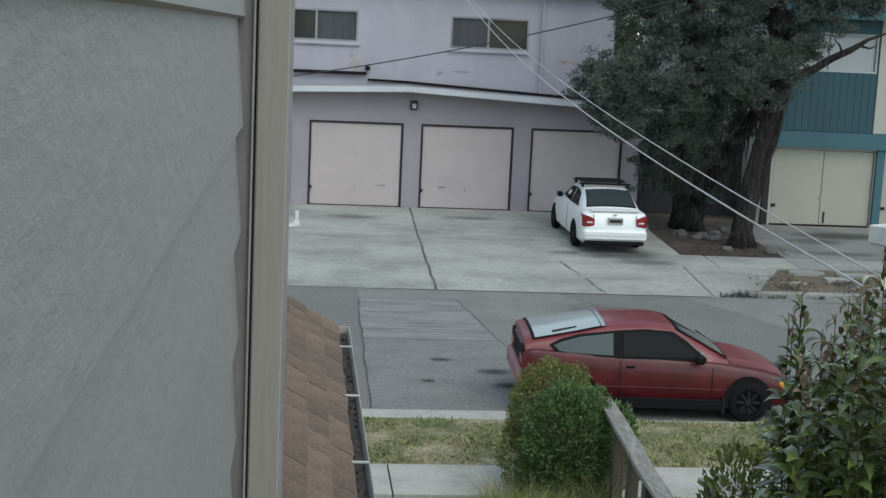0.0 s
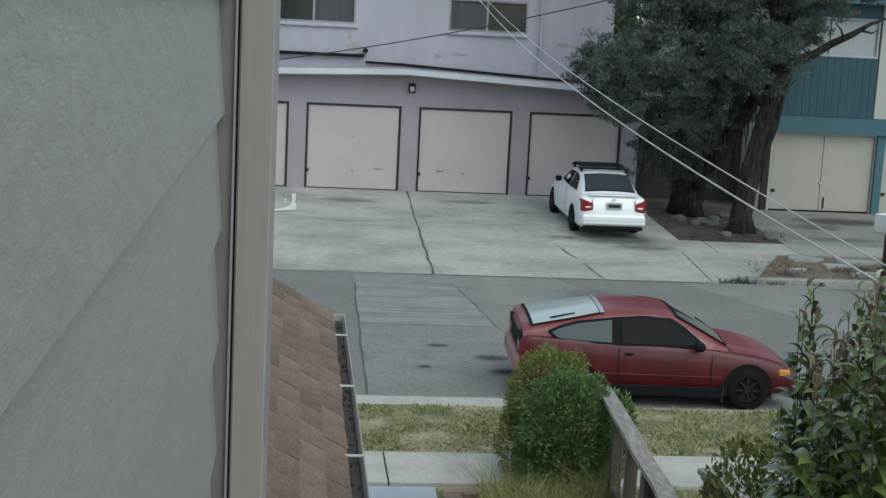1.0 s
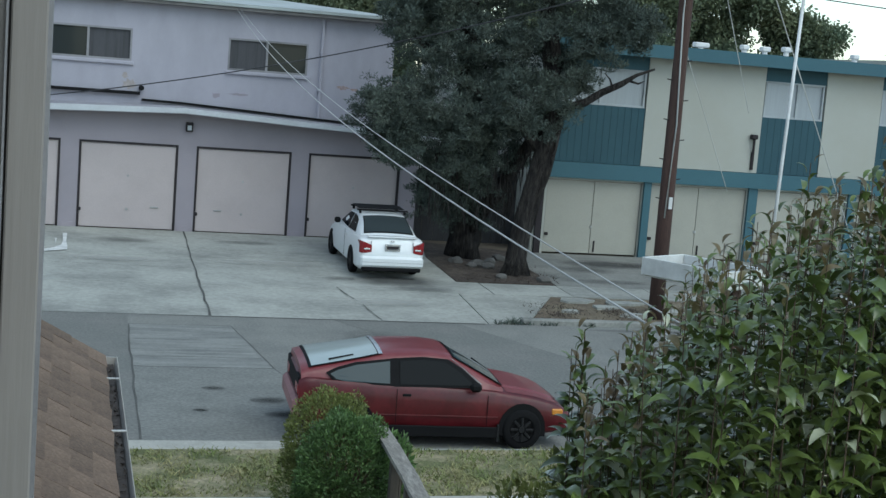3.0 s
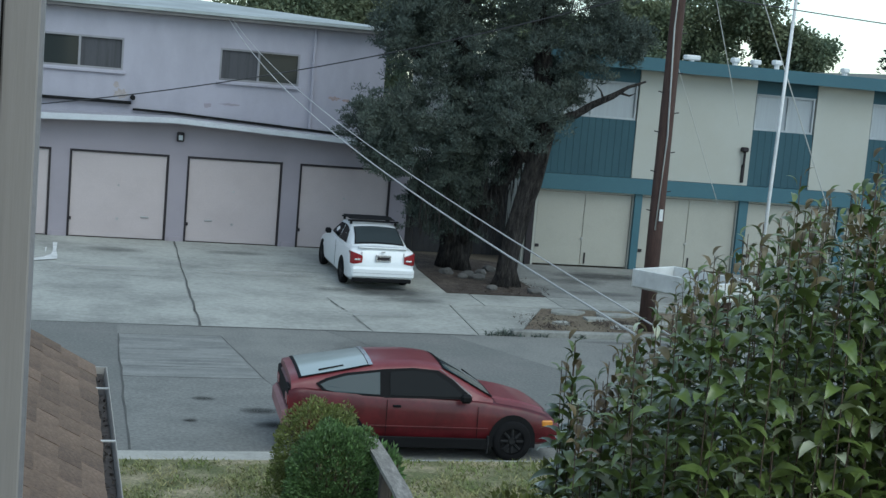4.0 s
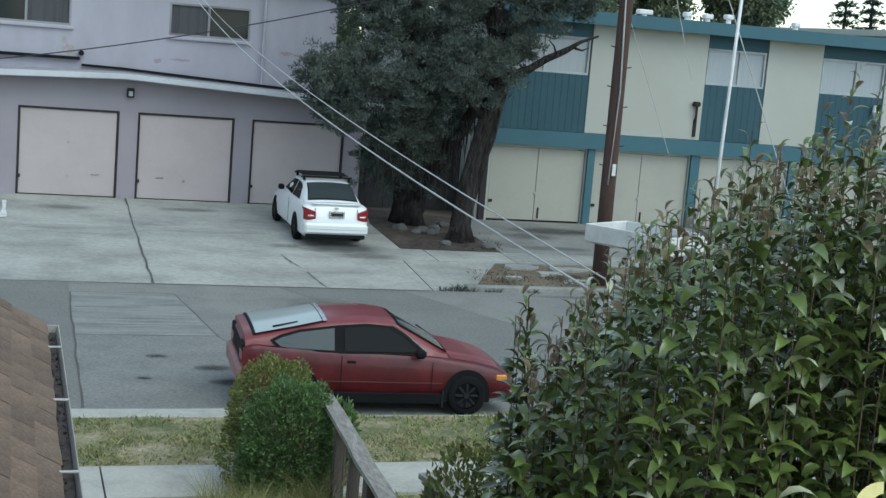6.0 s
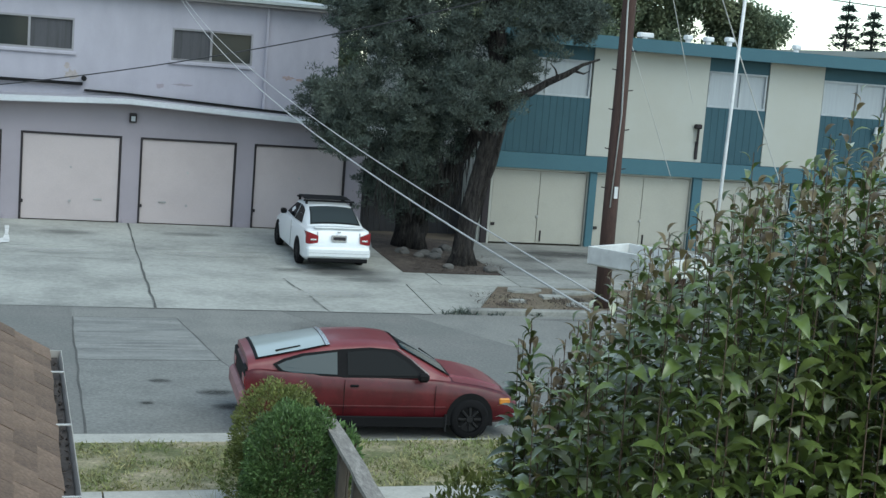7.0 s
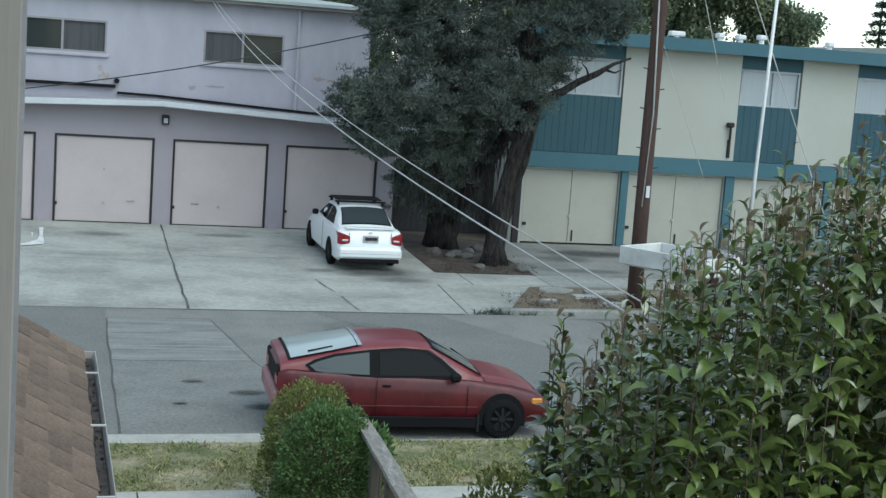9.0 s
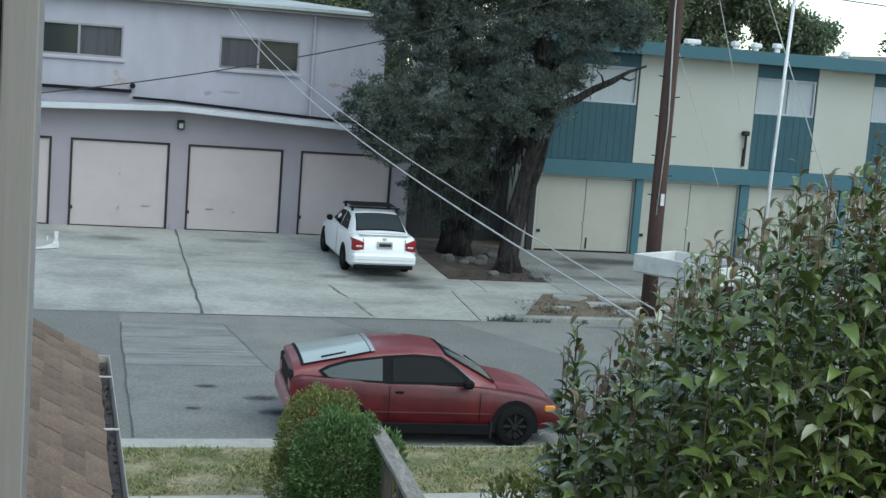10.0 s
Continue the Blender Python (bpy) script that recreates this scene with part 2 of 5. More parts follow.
road = part("road", plate(bmesh.new(), [(-120, 16.9), (120, 16.9), (120, 26.02), (-120, 26.02)], -0.1, 0.0), "asphalt")
tagged(road, "worn grey asphalt street with patches and cracks", "road", kind="structure")
# repair patches, 5 mm proud
part("asphalt_patch", plate(bmesh.new(), [(1.07, 21.6), (3.3, 21.6), (2.98, 25.0), (1.14, 25.0)], -0.05, 0.005), "asphalt_patch", road)
part("asphalt_patch", plate(bmesh.new(), [(1.02, 17.35), (4.0, 17.35), (3.32, 21.58), (1.07, 21.58)], -0.05, 0.006), "asphalt_worn", road)
part("asphalt_patch", plate(bmesh.new(), [(5.1, 25.9), (7.6, 25.9), (9.6, 21.2), (10.4, 17.3), (8.4, 17.3), (6.6, 22.6)], -0.05, 0.005), "asphalt_dark", road)
part("asphalt_patch", plate(bmesh.new(), [(-20, 17.35), (1.0, 17.35), (1.05, 21.6), (1.12, 25.0), (1.15, 25.9), (-20, 25.9)], -0.05, 0.004), "asphalt_dark", road)

drive = new("driveway")
tagged(drive, "wide grey concrete driveway with stained cracked slabs", "driveway", kind="structure")
rng = random.Random(3)
xcuts, ycuts = [-20, -9, -1.1, 9.0], [26.02, 28.45, 31.7, 35.4]
for i, (y0, y1) in enumerate(zip(ycuts, ycuts[1:])):
    for j, (x0, x1) in enumerate(zip(xcuts, xcuts[1:])):
        g = 0.012
        if x1 == 9.0:
            x1 = 8.3 if i == 0 else 9.14
        part("slab", plate(bmesh.new(), [(x0 + g, y0 + g), (x1 - g, y0 + g), (x1 - g, y1 - g), (x0 + g, y1 - g)], -0.12, 0.0 + rng.uniform(0, 0.006), lie), "concrete", drive)
drive2 = new("teal_driveway")
tagged(drive2, "grey concrete driveway in front of the cream garage doors", "driveway", kind="structure")
for x0, x1 in ((11.05, 15.05), (15.08, 18.3), (18.33, 24.5), (24.53, 60)):
    for y0, y1 in ((29.75, 32.1), (32.12, 34.4)):
        part("slab", plate(bmesh.new(), [(x0, y0), (x1, y0), (x1, y1), (x0, y1)], -0.12, 0.004, lie), "concrete_dark", drive2)
walk_far = new("far_pavement")
tagged(walk_far, "grey concrete pavement slabs along the far side of the street", "pavement", kind="structure")
for x0, x1 in ((9.15, 11.0), (11.02, 13.2), (13.22, 16.0), (16.02, 60)):
    part("slab", plate(bmesh.new(), [(x0, 28.47), (x1, 28.47), (x1, 29.72), (x0, 29.72)], -0.12, 0.004, lie), "concrete", walk_far)
part("slab", plate(bmesh.new(), [(8.32, 26.05), (9.0, 26.25), (9.24, 26.3), (10.44, 28.44), (8.32, 28.44)], -0.12, 0.0, lie), "concrete", walk_far)
kerb_far = part("far_kerb", box(bmesh.new(), 9.0, 60, 26.02, 26.2, -0.1, 0.12, 0.03), "concrete_dark")
tagged(kerb_far, "worn pale concrete kerb with weeds", "kerb", kind="structure")
# mulch beds
bm = bmesh.new()
plate(bm, [(8.62, 29.78), (11.0, 29.78), (11.0, 31.6), (11.6, 34.3), (9.15, 35.3), (8.7, 33.0)], -0.1, 0.02, lie)
tagged(part("planting_bed", bm, "mulch"), "bare brown mulch bed round the cypress trunks", "planting bed", kind="structure")
bm = bmesh.new()
plate(bm, [(9.25, 26.25), (14.2, 26.25), (14.2, 28.44), (10.45, 28.44)], -0.1, -0.01, lie)
tagged(part("verge_bed", bm, "dry_verge"), "dry brown verge strip between kerb and pavement", "verge", kind="structure")

# cracks and stains, laid 4 mm above the slabs
rng = random.Random(11)


def crack_line(points, width, name="crack", mat="crack", parent=None, lift=0.014):
    bm = bmesh.new()
    pts = []
    for (xa, ya), (xb, yb) in zip(points, points[1:]):
        for i in range(6):
            f = i / 6
            pts.append((xa + (xb - xa) * f + rng.uniform(-0.018, 0.018), ya + (yb - ya) * f))
    pts.append(points[-1])
    side = []
    for i, (x, y) in enumerate(pts):
        w = width * rng.uniform(0.4, 1.3) / 2
        a, b = pts[max(0, i - 1)], pts[min(len(pts) - 1, i + 1)]
        d = Vector((b[0] - a[0], b[1] - a[1])).normalized()
        side.append((bm.verts.new((x - d.y * w, y + d.x * w, lie(y) + lift)), bm.verts.new((x + d.y * w, y - d.x * w, lie(y) + lift))))
    for (a, b), (c, d) in zip(side, side[1:]):
        bm.faces.new((a, b, d, c))
    return part(name, bm, mat, parent)


for pts, w in (([(2.86, 35.3), (2.76, 31.5), (2.7, 28.2), (2.7, 26.1)], 0.045), ([(5.6, 28.6), (5.75, 27.9), (5.85, 27.5)], 0.03), ([(5.9, 27.2), (6.1, 26.1)], 0.025),
               ([(-4, 30.3), (-0.5, 30.35), (2.5, 30.2)], 0.025), ([(-1.15, 32), (-0.9, 28), (-0.7, 26.1)], 0.03),
               ([(2.7, 32.9), (5.5, 32.6), (6.1, 32.6)], 0.02)):
    crack_line(pts, w, parent=drive)
for pts, w in (([(1.13, 25.0), (1.06, 21.6), (1.01, 17.4)], 0.03), ([(2.98, 25.0), (3.31, 21.6), (4.0, 17.4)], 0.018), ([(1.07, 21.6), (2.2, 21.55), (3.3, 21.6)], 0.028), ([(1.14, 25.0), (2.98, 25.02)], 0.03),
               ([(-20, 25.95), (0, 25.97), (8.2, 25.95)], 0.05), ([(1.12, 22.3), (2.2, 22.35), (3.2, 22.3)], 0.018), ([(1.12, 23.0), (3.1, 23.05)], 0.014), ([(1.13, 23.7), (2.4, 23.72)], 0.014), ([(1.5, 24.4), (3.0, 24.4)], 0.014),
               ([(0.6, 17.0), (2.0, 17.02), (3.0, 17.0)], 0.06)):
    crack_line(pts, w, parent=road, lift=0.028)
for pts, w in (([(1.15, 22.65), (2.4, 22.7), (3.15, 22.65)], 0.09), ([(1.2, 23.35), (3.0, 23.4)], 0.07), ([(1.15, 24.05), (2.2, 24.1)], 0.08), ([(1.2, 24.7), (2.9, 24.7)], 0.08), ([(11.2, 24.4), (13.6, 24.5)], 0.1)):
    crack_line(pts, w, "worn_streak", "worn_line", road, 0.027)


def soft_stain(name, base, strength):
    """A stain that fades out towards its rim, mottled by noise, over what lies below."""
    m = bpy.data.materials.new(name)
    m.use_nodes = True
    n, l = m.node_tree.nodes, m.node_tree.links
    p = n["Principled BSDF"]
    p.inputs["Base Color"].default_value, p.inputs["Roughness"].default_value = (*base, 1), 0.85
    co, grad, tex = n.new("ShaderNodeTexCoord"), n.new("ShaderNodeTexGradient"), n.new("ShaderNodeTexNoise")
    grad.gradient_type = "SPHERICAL"
    tex.inputs["Scale"].default_value, tex.inputs["Detail"].default_value = 3.0, 6
    l.new(co.outputs["Object"], grad.inputs["Vector"])
    l.new(co.outputs["Object"], tex.inputs["Vector"])
    mul, lim = n.new("ShaderNodeMath"), n.new("ShaderNodeMapRange")
    mul.operation = "MULTIPLY"
    l.new(grad.outputs["Fac"], mul.inputs[0])
    l.new(tex.outputs[0], mul.inputs[1])
    lim.inputs["From Min"].default_value, lim.inputs["From Max"].default_value, lim.inputs["To Max"].default_value = 0.04, 0.32, strength
    l.new(mul.outputs[0], lim.inputs["Value"])
    tr, ms = n.new("ShaderNodeBsdfTransparent"), n.new("ShaderNodeMixShader")
    l.new(lim.outputs[0], ms.inputs[0])
    l.new(tr.outputs[0], ms.inputs[1])
    l.new(p.outputs[0], ms.inputs[2])
    l.new(ms.outputs[0], n["Material Output"].inputs["Surface"])
    return m


M["oil"] = soft_stain("oil", (0.06, 0.06, 0.058), 0.6)
M["grime"] = soft_stain("grime", (0.12, 0.12, 0.112), 0.38)
M["pale_wear"] = soft_stain("pale_wear", (0.42, 0.42, 0.39), 0.5)
stain_bm = bmesh.new()
bmesh.ops.create_circle(stain_bm, cap_ends=True, segments=24, radius=1.0)
stain_me = {}
for key in ("oil", "grime", "pale_wear"):
    stain_me[key] = bpy.data.meshes.new("stain")
    stain_bm.to_mesh(stain_me[key])
    stain_me[key].materials.append(M[key])
for x, y, a, b, par, key in ((2.95, 19.5, 0.3, 0.2, road, "oil"), (3.1, 18.7, 0.34, 0.22, road, "oil"), (2.2, 20.2, 0.2, 0.14, road, "oil"), (1.9, 18.9, 0.12, 0.1, road, "oil"), 
                             (12.3, 24.8, 1.6, 0.3, road, "pale_wear"), (12.8, 23.7, 1.4, 0.3, road, "grime"),
                             (12.0, 25.6, 2.2, 0.2, road, "grime"), (0.2, 21.5, 0.7, 1.8, road, "grime"), (5.6, 24.0, 0.8, 1.2, road, "grime"),
                             (1.3, 33.6, 0.9, 0.5, drive, "grime"), (4.3, 33.9, 0.9, 0.4, drive, "grime"), (7.1, 29.6, 1.3, 0.9, drive, "oil"), (7.5, 28.7, 0.9, 0.35, drive, "grime"), (5.9, 29.6, 0.5, 0.35, drive, "grime"),
                             (4.4, 31.2, 1.6, 0.5, drive, "pale_wear"), (1.0, 31.0, 1.3, 0.4, drive, "pale_wear"), (6.4, 27.4, 1.0, 0.4, drive, "pale_wear"),
                             (13.6, 32.9, 1.6, 0.7, drive2, "oil"), (12.6, 32.0, 1.0, 0.6, drive2, "grime"), (15.5, 33.0, 1.6, 0.6, drive2, "grime"), (12.6, 30.4, 1.4, 0.4, drive2, "grime")):
    st = new("stain", stain_me[key])
    st.parent = par
    slope = (lie(y + 0.3) - lie(y - 0.3)) / 0.6
    st.matrix_world = Matrix.Translation((x, y, lie(y) + (0.026 if par == road else 0.016))) @ Euler((math.atan(slope), 0, 0)).to_matrix().to_4x4() @ Matrix.Diagonal((a, b, 1, 1))

# near side: kerb, verge lawn, pavement, yard
kerb = part("near_kerb", box(bmesh.new(), -60, 3.0, 16.5, 16.9, -0.1, 0.145, 0.03), "concrete_pale")
tagged(kerb, "pale concrete kerb along the near lawn", "kerb", kind="structure")
kerb2 = part("near_kerb", box(bmesh.new(), 3.01, 60, 16.5, 16.66, -0.1, 0.12, 0.03), "concrete")
tagged(kerb2, "grey concrete kerb beside the red car", "kerb", kind="structure")
lawn = part("verge_lawn", plate(bmesh.new(), [(-60, 14.62), (60, 14.62), (60, 16.5), (-60, 16.5)], 0.0, 0.14), "dry_lawn")
tagged(lawn, "patchy half-dry verge lawn between kerb and pavement", "lawn", kind="structure")
pave = new("near_pavement")
tagged(pave, "pale concrete pavement slabs along the near side", "pavement", kind="structure")
for i in range(-8, 12):
    x0 = 1.05 + i * 1.5
    part("slab", plate(bmesh.new(), [(x0 + 0.01, 13.58), (x0 + 1.49, 13.58), (x0 + 1.49, 14.6), (x0 + 0.01, 14.6)], 0.0, 0.15), "concrete_pale", pave)
yard = part("front_yard", plate(bmesh.new(), [(-60, -8), (60, -8), (60, 13.56), (-60, 13.56)], 0.0, 0.12), "dry_lawn")
tagged(yard, "unkempt dry grass of the front yard", "yard", kind="structure")
path = part("garden_path", plate(bmesh.new(), [(0.3, 8), (1.5, 8), (1.52, 13.5), (0.3, 13.5)], 0.05, 0.14), "patio_blue")
tagged(path, "blue-grey painted concrete garden path", "path", kind="structure")
edge = new("brick_edging")
tagged(edge, "row of old red bricks along the path", "edging", kind="structure")
M["brick"] = material("brick", (0.2, 0.15, 0.115), 0.9, 0.2, 30, 4, 0.3, spread=0.25)
bme = boxed(-0.1, 0.1, -0.05, 0.05, 0, 0.07, bevel=0.008)
bmesh_brick = bpy.data.meshes.new("brick")
bme.to_mesh(bmesh_brick)
bmesh_brick.materials.append(M["brick"])
for i in range(22):
    for j in range(3):
        b = new("brick", bmesh_brick)
        b.parent = edge
        b.matrix_world = pose(1.67 + j * 0.22 + rng.uniform(-0.02, 0.02), 13.3 - i * 0.125 + rng.uniform(-0.02, 0.02), 0.1 + rng.uniform(0, 0.03), 0, 0, rng.uniform(-8, 8))


# ---------------------------------------------------------------- lilac building
def window(parent, x0, x1, z0, z1, y, split, frame_mat="window_frame", panes=("glass_dark", "curtain_dark"), sill=True, deep=0.06):
    """A sliding window in a wall whose outside is at y: a frame, two panes, a sill."""
    w = new("window")
    w.parent = parent
    bm = bmesh.new()
    t = 0.05
    for b in ((x0, x1, z1 - t, z1), (x0, x1, z0, z0 + t), (x0, x0 + t, z0 + t, z1 - t), (x1 - t, x1, z0 + t, z1 - t), (split - 0.03, split + 0.03, z0 + t, z1 - t)):
        box(bm, b[0], b[1], y - 0.03, y + deep, b[2], b[3])
    part("frame", bm, frame_mat, w)
    part("pane", boxed(x0 + t, split - 0.03, y + 0.02, y + 0.03, z0 + t, z1 - t), panes[0], w)
    part("pane", boxed(split + 0.03, x1 - t, y + 0.035, y + 0.045, z0 + t, z1 - t), panes[1], w)
    if sill:
        part("sill", box(bmesh.new(), x0 - 0.06, x1 + 0.06, y - 0.1, y, z0 - 0.1, z0 - 0.02, 0.01), "lilac", w)
    return w


def wall_with_holes(name, x0, x1, z0, z1, y0, y1, holes, mat, parent):
    """A wall along x, from y0 to y1 thick, with openings (xa, xb, za, zb) that go through it."""
    xs = sorted({x0, x1, *(h[0] for h in holes), *(h[1] for h in holes)})
    zs = sorted({z0, z1, *(h[2] for h in holes), *(h[3] for h in holes)})
    bm = bmesh.new()
    vs = {(x, z): bm.verts.new((x, y0, z)) for x in xs for z in zs}
    for xa, xb in zip(xs, xs[1:]):
        for za, zb in zip(zs, zs[1:]):
            if not any(h[0] <= xa and xb <= h[1] and h[2] <= za and zb <= h[3] for h in holes):
                bm.faces.new((vs[xa, za], vs[xb, za], vs[xb, zb], vs[xa, zb]))
    bmesh.ops.delete(bm, geom=[v for v in bm.verts if not v.link_faces], context="VERTS")
    r = bmesh.ops.extrude_face_region(bm, geom=bm.faces[:])
    for v in r["geom"]:
        if isinstance(v, bmesh.types.BMVert):
            v.co.y = y1
    bmesh.ops.recalc_face_normals(bm, faces=bm.faces[:])
    return part(name, bm, mat, parent)


lilac = thing("apartment_house", (0, 0, 0), "two-storey lilac stucco house above a row of pink garages", "house")
UY = 36.5
wins = [(-9.5, -7.4, 4.61, 5.44), (-5.2, -3.1, 4.61, 5.44), (-0.72, 1.4, 4.62, 5.45), (3.86, 5.97, 4.58, 5.42)]
wall_with_holes("upper_wall", -18, 8.3, 3.3, 6.2, UY, UY + 0.2, wins, "lilac", lilac)
part("side_wall", boxed(8.1, 8.3, UY + 0.2, 50, 0.4, 6.2), "lilac", lilac)
part("interior", boxed(-17.8, 8.0, UY + 1.2, UY + 1.3, 3.4, 5.9), "dark_trim", lilac)
for x0, x1, z0, z1 in wins:
    window(lilac, x0, x1, z0, z1, UY + 0.03, x0 + 1.02 if x0 > -1 else x0 + 1.05, panes=("curtain_dark", "glass_dark") if x0 > 3 else ("glass_dark", "curtain_dark"))
# low hipped gravel roof with eave
bm = bmesh.new()
lo = [bm.verts.new(p) for p in ((-18.5, UY - 0.35, 6.22), (8.75, UY - 0.35, 6.22), (8.75, 50.3, 6.22), (-18.5, 50.3, 6.22))]
up = [bm.verts.new((v.co.x, v.co.y, 6.3)) for v in lo]
top = [bm.verts.new(p) for p in ((-12, 43.2, 6.97), (2.4, 43.2, 6.97))]
for i in range(4):
    bm.faces.new((lo[i], lo[(i + 1) % 4], up[(i + 1) % 4], up[i]))
bm.faces.new((up[0], up[1], top[1], top[0]))
bm.faces.new((up[1], up[2], top[1]))
bm.faces.new((up[2], up[3], top[0], top[1]))
bm.faces.new((up[3], up[0], top[0]))
bm.faces.new(lo[::-1])
bmesh.ops.recalc_face_normals(bm, faces=bm.faces[:])
part("roof", bm, "roof_gravel", lilac, "pale gravel low hipped roof")
# board coloured dark to paint the shadow line below the eave
part("eave_board", boxed(-18.4, 8.65, UY - 0.30, UY, 6.13, 6.215), "shade_grey", lilac)
bm = bmesh.new()
rod(bm, (6.33, UY - 0.06, 6.15), (6.33, UY - 0.06, 3.45), 0.04)
for z in (4.2, 5.2):
    box(bm, 6.27, 6.39, UY - 0.11, UY, z, z + 0.04)
part("drainpipe", bm, "lilac", lilac)
chip_rng = random.Random(31)
for x, z, a, b, k, mat in ((1.38, 4.04, 0.25, 0.13, 22, "plaster_bare"), (1.26, 4.24, 0.1, 0.08, 12, "plaster_bare"), (6.95, 4.33, 0.2, 0.06, 18, "plaster_red"), (7.3, 4.3, 0.13, 0.05, 14, "plaster_red"), (7.6, 4.2, 0.24, 0.08, 18, "plaster_red"),
                           (7.9, 4.05, 0.1, 0.05, 12, "plaster_red"), (4.2, 3.95, 0.3, 0.04, 18, "garage_wall"), (3.6, 3.9, 0.12, 0.08, 12, "garage_wall")):
    bm = bmesh.new()
    bm.faces.new([bm.verts.new((x + a * chip_rng.uniform(0.45, 1.15) * math.cos(t * 2 * math.pi / k), UY - 0.004, z + b * chip_rng.uniform(0.45, 1.2) * math.sin(t * 2 * math.pi / k))) for t in range(k)])
    part("flaked_patch", bm, mat, lilac, "flaked paint showing bare plaster")

# garages
GY = 35.4
doors = [(-11.3, -8.85), (-8.4, -5.95), (-5.55, -3.1), (-2.71, -0.26), (0.19, 2.63), (3.09, 5.53), (5.99, 8.44)]
wall_with_holes("garage_wall", -18, 8.93, 0.3, 3.2, GY, GY + 0.2, [(a, b, 0.3, 2.6) for a, b in doors], "garage_wall", lilac)
part("wall_head", prism(bmesh.new(), [(-18, 3.2), (7.3, 3.2), (2.7, 3.425), (-0.6, 3.305), (-18, 3.225)], GY, GY + 0.2), "garage_wall", lilac)
part("garage_side_wall", boxed(8.73, 8.93, GY + 0.2, 40, 0.3, 3.2), "garage_wall", lilac)
for (a, b), (c, d) in zip(doors, doors[1:]):
    part("plinth", boxed(b + 0.08, c - 0.08, GY - 0.04, GY, 0.3, 0.52), "garage_wall", lilac)


def garage_door(parent, a, b, z0, z1, y, mat, trim, flip):
    """An up-and-over door with a dark reveal round it, a bolt, a handle and a lock plate."""
    d = new("garage_door")
    d.parent = parent
    bm = bmesh.new()
    for q in ((a, a + 0.05, z0, z1), (b - 0.05, b, z0, z1), (a + 0.05, b - 0.05, z1 - 0.05, z1)):
        box(bm, q[0], q[1], y - 0.015, y + 0.1, q[2], q[3])
    part("door_frame", bm, trim, d)
    part("panel", box(bmesh.new(), a + 0.055, b - 0.055, y + 0.03, y + 0.08, z0 + 0.02, z1 - 0.055, 0.006), mat, d)
    w = b - a
    hx = a + w * (0.78 if flip else 0.25)
    part("handle", box(bmesh.new(), hx - 0.1, hx + 0.1, y + 0.0, y + 0.03, z0 + 0.55, z0 + 0.59, 0.008), "metal_grey", d)
    bm = rod(bmesh.new(), (a + w * 0.5, y + 0.0, z0 + 0.5), (a + w * 0.5, y + 0.03, z0 + 0.5), 0.035)
    part("lock", bm, "metal_grey", d)
    part("knob", rod(bmesh.new(), (a + w * 0.5, y + 0.01, z0 + 1.35), (a + w * 0.5, y + 0.03, z0 + 1.35), 0.03), "metal_grey", d)
    part("latch", box(bmesh.new(), a + 0.01, a + 0.1, y - 0.03, y + 0.03, z0 + 0.42, z0 + 0.5, 0.01), "dark_trim", d)
    return d


for i, (a, b) in enumerate(doors):
    garage_door(lilac, a, b, 0.4, 2.6, GY, "pink_door", "dark_trim", i % 2 == 0)
# garage roof: two falls from a bend above the middle door, with a pale metal edge
bm = bmesh.new()
prism(bm, [(-18.4, 3.22), (-0.6, 3.3), (2.7, 3.42), (9.35, 3.1), (9.35, 3.24), (2.7, 3.56), (-0.6, 3.46), (-18.4, 3.38)], GY - 0.55, UY - 0.01)
part("garage_roof", bm, "roof_felt", lilac, "low felted garage roof")
part("roof_edge", prism(bmesh.new(), [(-18.4, 3.24), (-0.6, 3.32), (2.7, 3.44), (9.37, 3.12), (9.37, 3.25), (2.7, 3.57), (-0.6, 3.47), (-18.4, 3.39)], GY - 0.58, GY - 0.553), "roof_metal", lilac, "pale metal roof edge")
bm = bmesh.new()
prism(bm, [(-18.4, 3.77), (1.65, 3.77), (1.65, 3.85), (-18.4, 3.85)], UY - 0.16, UY - 0.02)
rod(bm, (1.68, UY - 0.16, 3.95), (1.68, UY - 0.02, 3.95), 0.07)
prism(bm, [(1.7, 3.62), (2.7, 3.6), (8.5, 3.3), (8.5, 3.36), (2.7, 3.66), (1.7, 3.68)], UY - 0.1, UY - 0.02)
part("flashing", bm, "tar", lilac, "black tar flashing")
lamp = new("wall_lamp")
lamp.parent = lilac
part("cage", boxed(2.78, 2.96, GY - 0.14, GY, 2.96, 3.2, bevel=0.02), "dark_trim", lamp)
part("lens", boxed(2.82, 2.92, GY - 0.16, GY - 0.14, 3.0, 3.12), "white_frame", lamp)

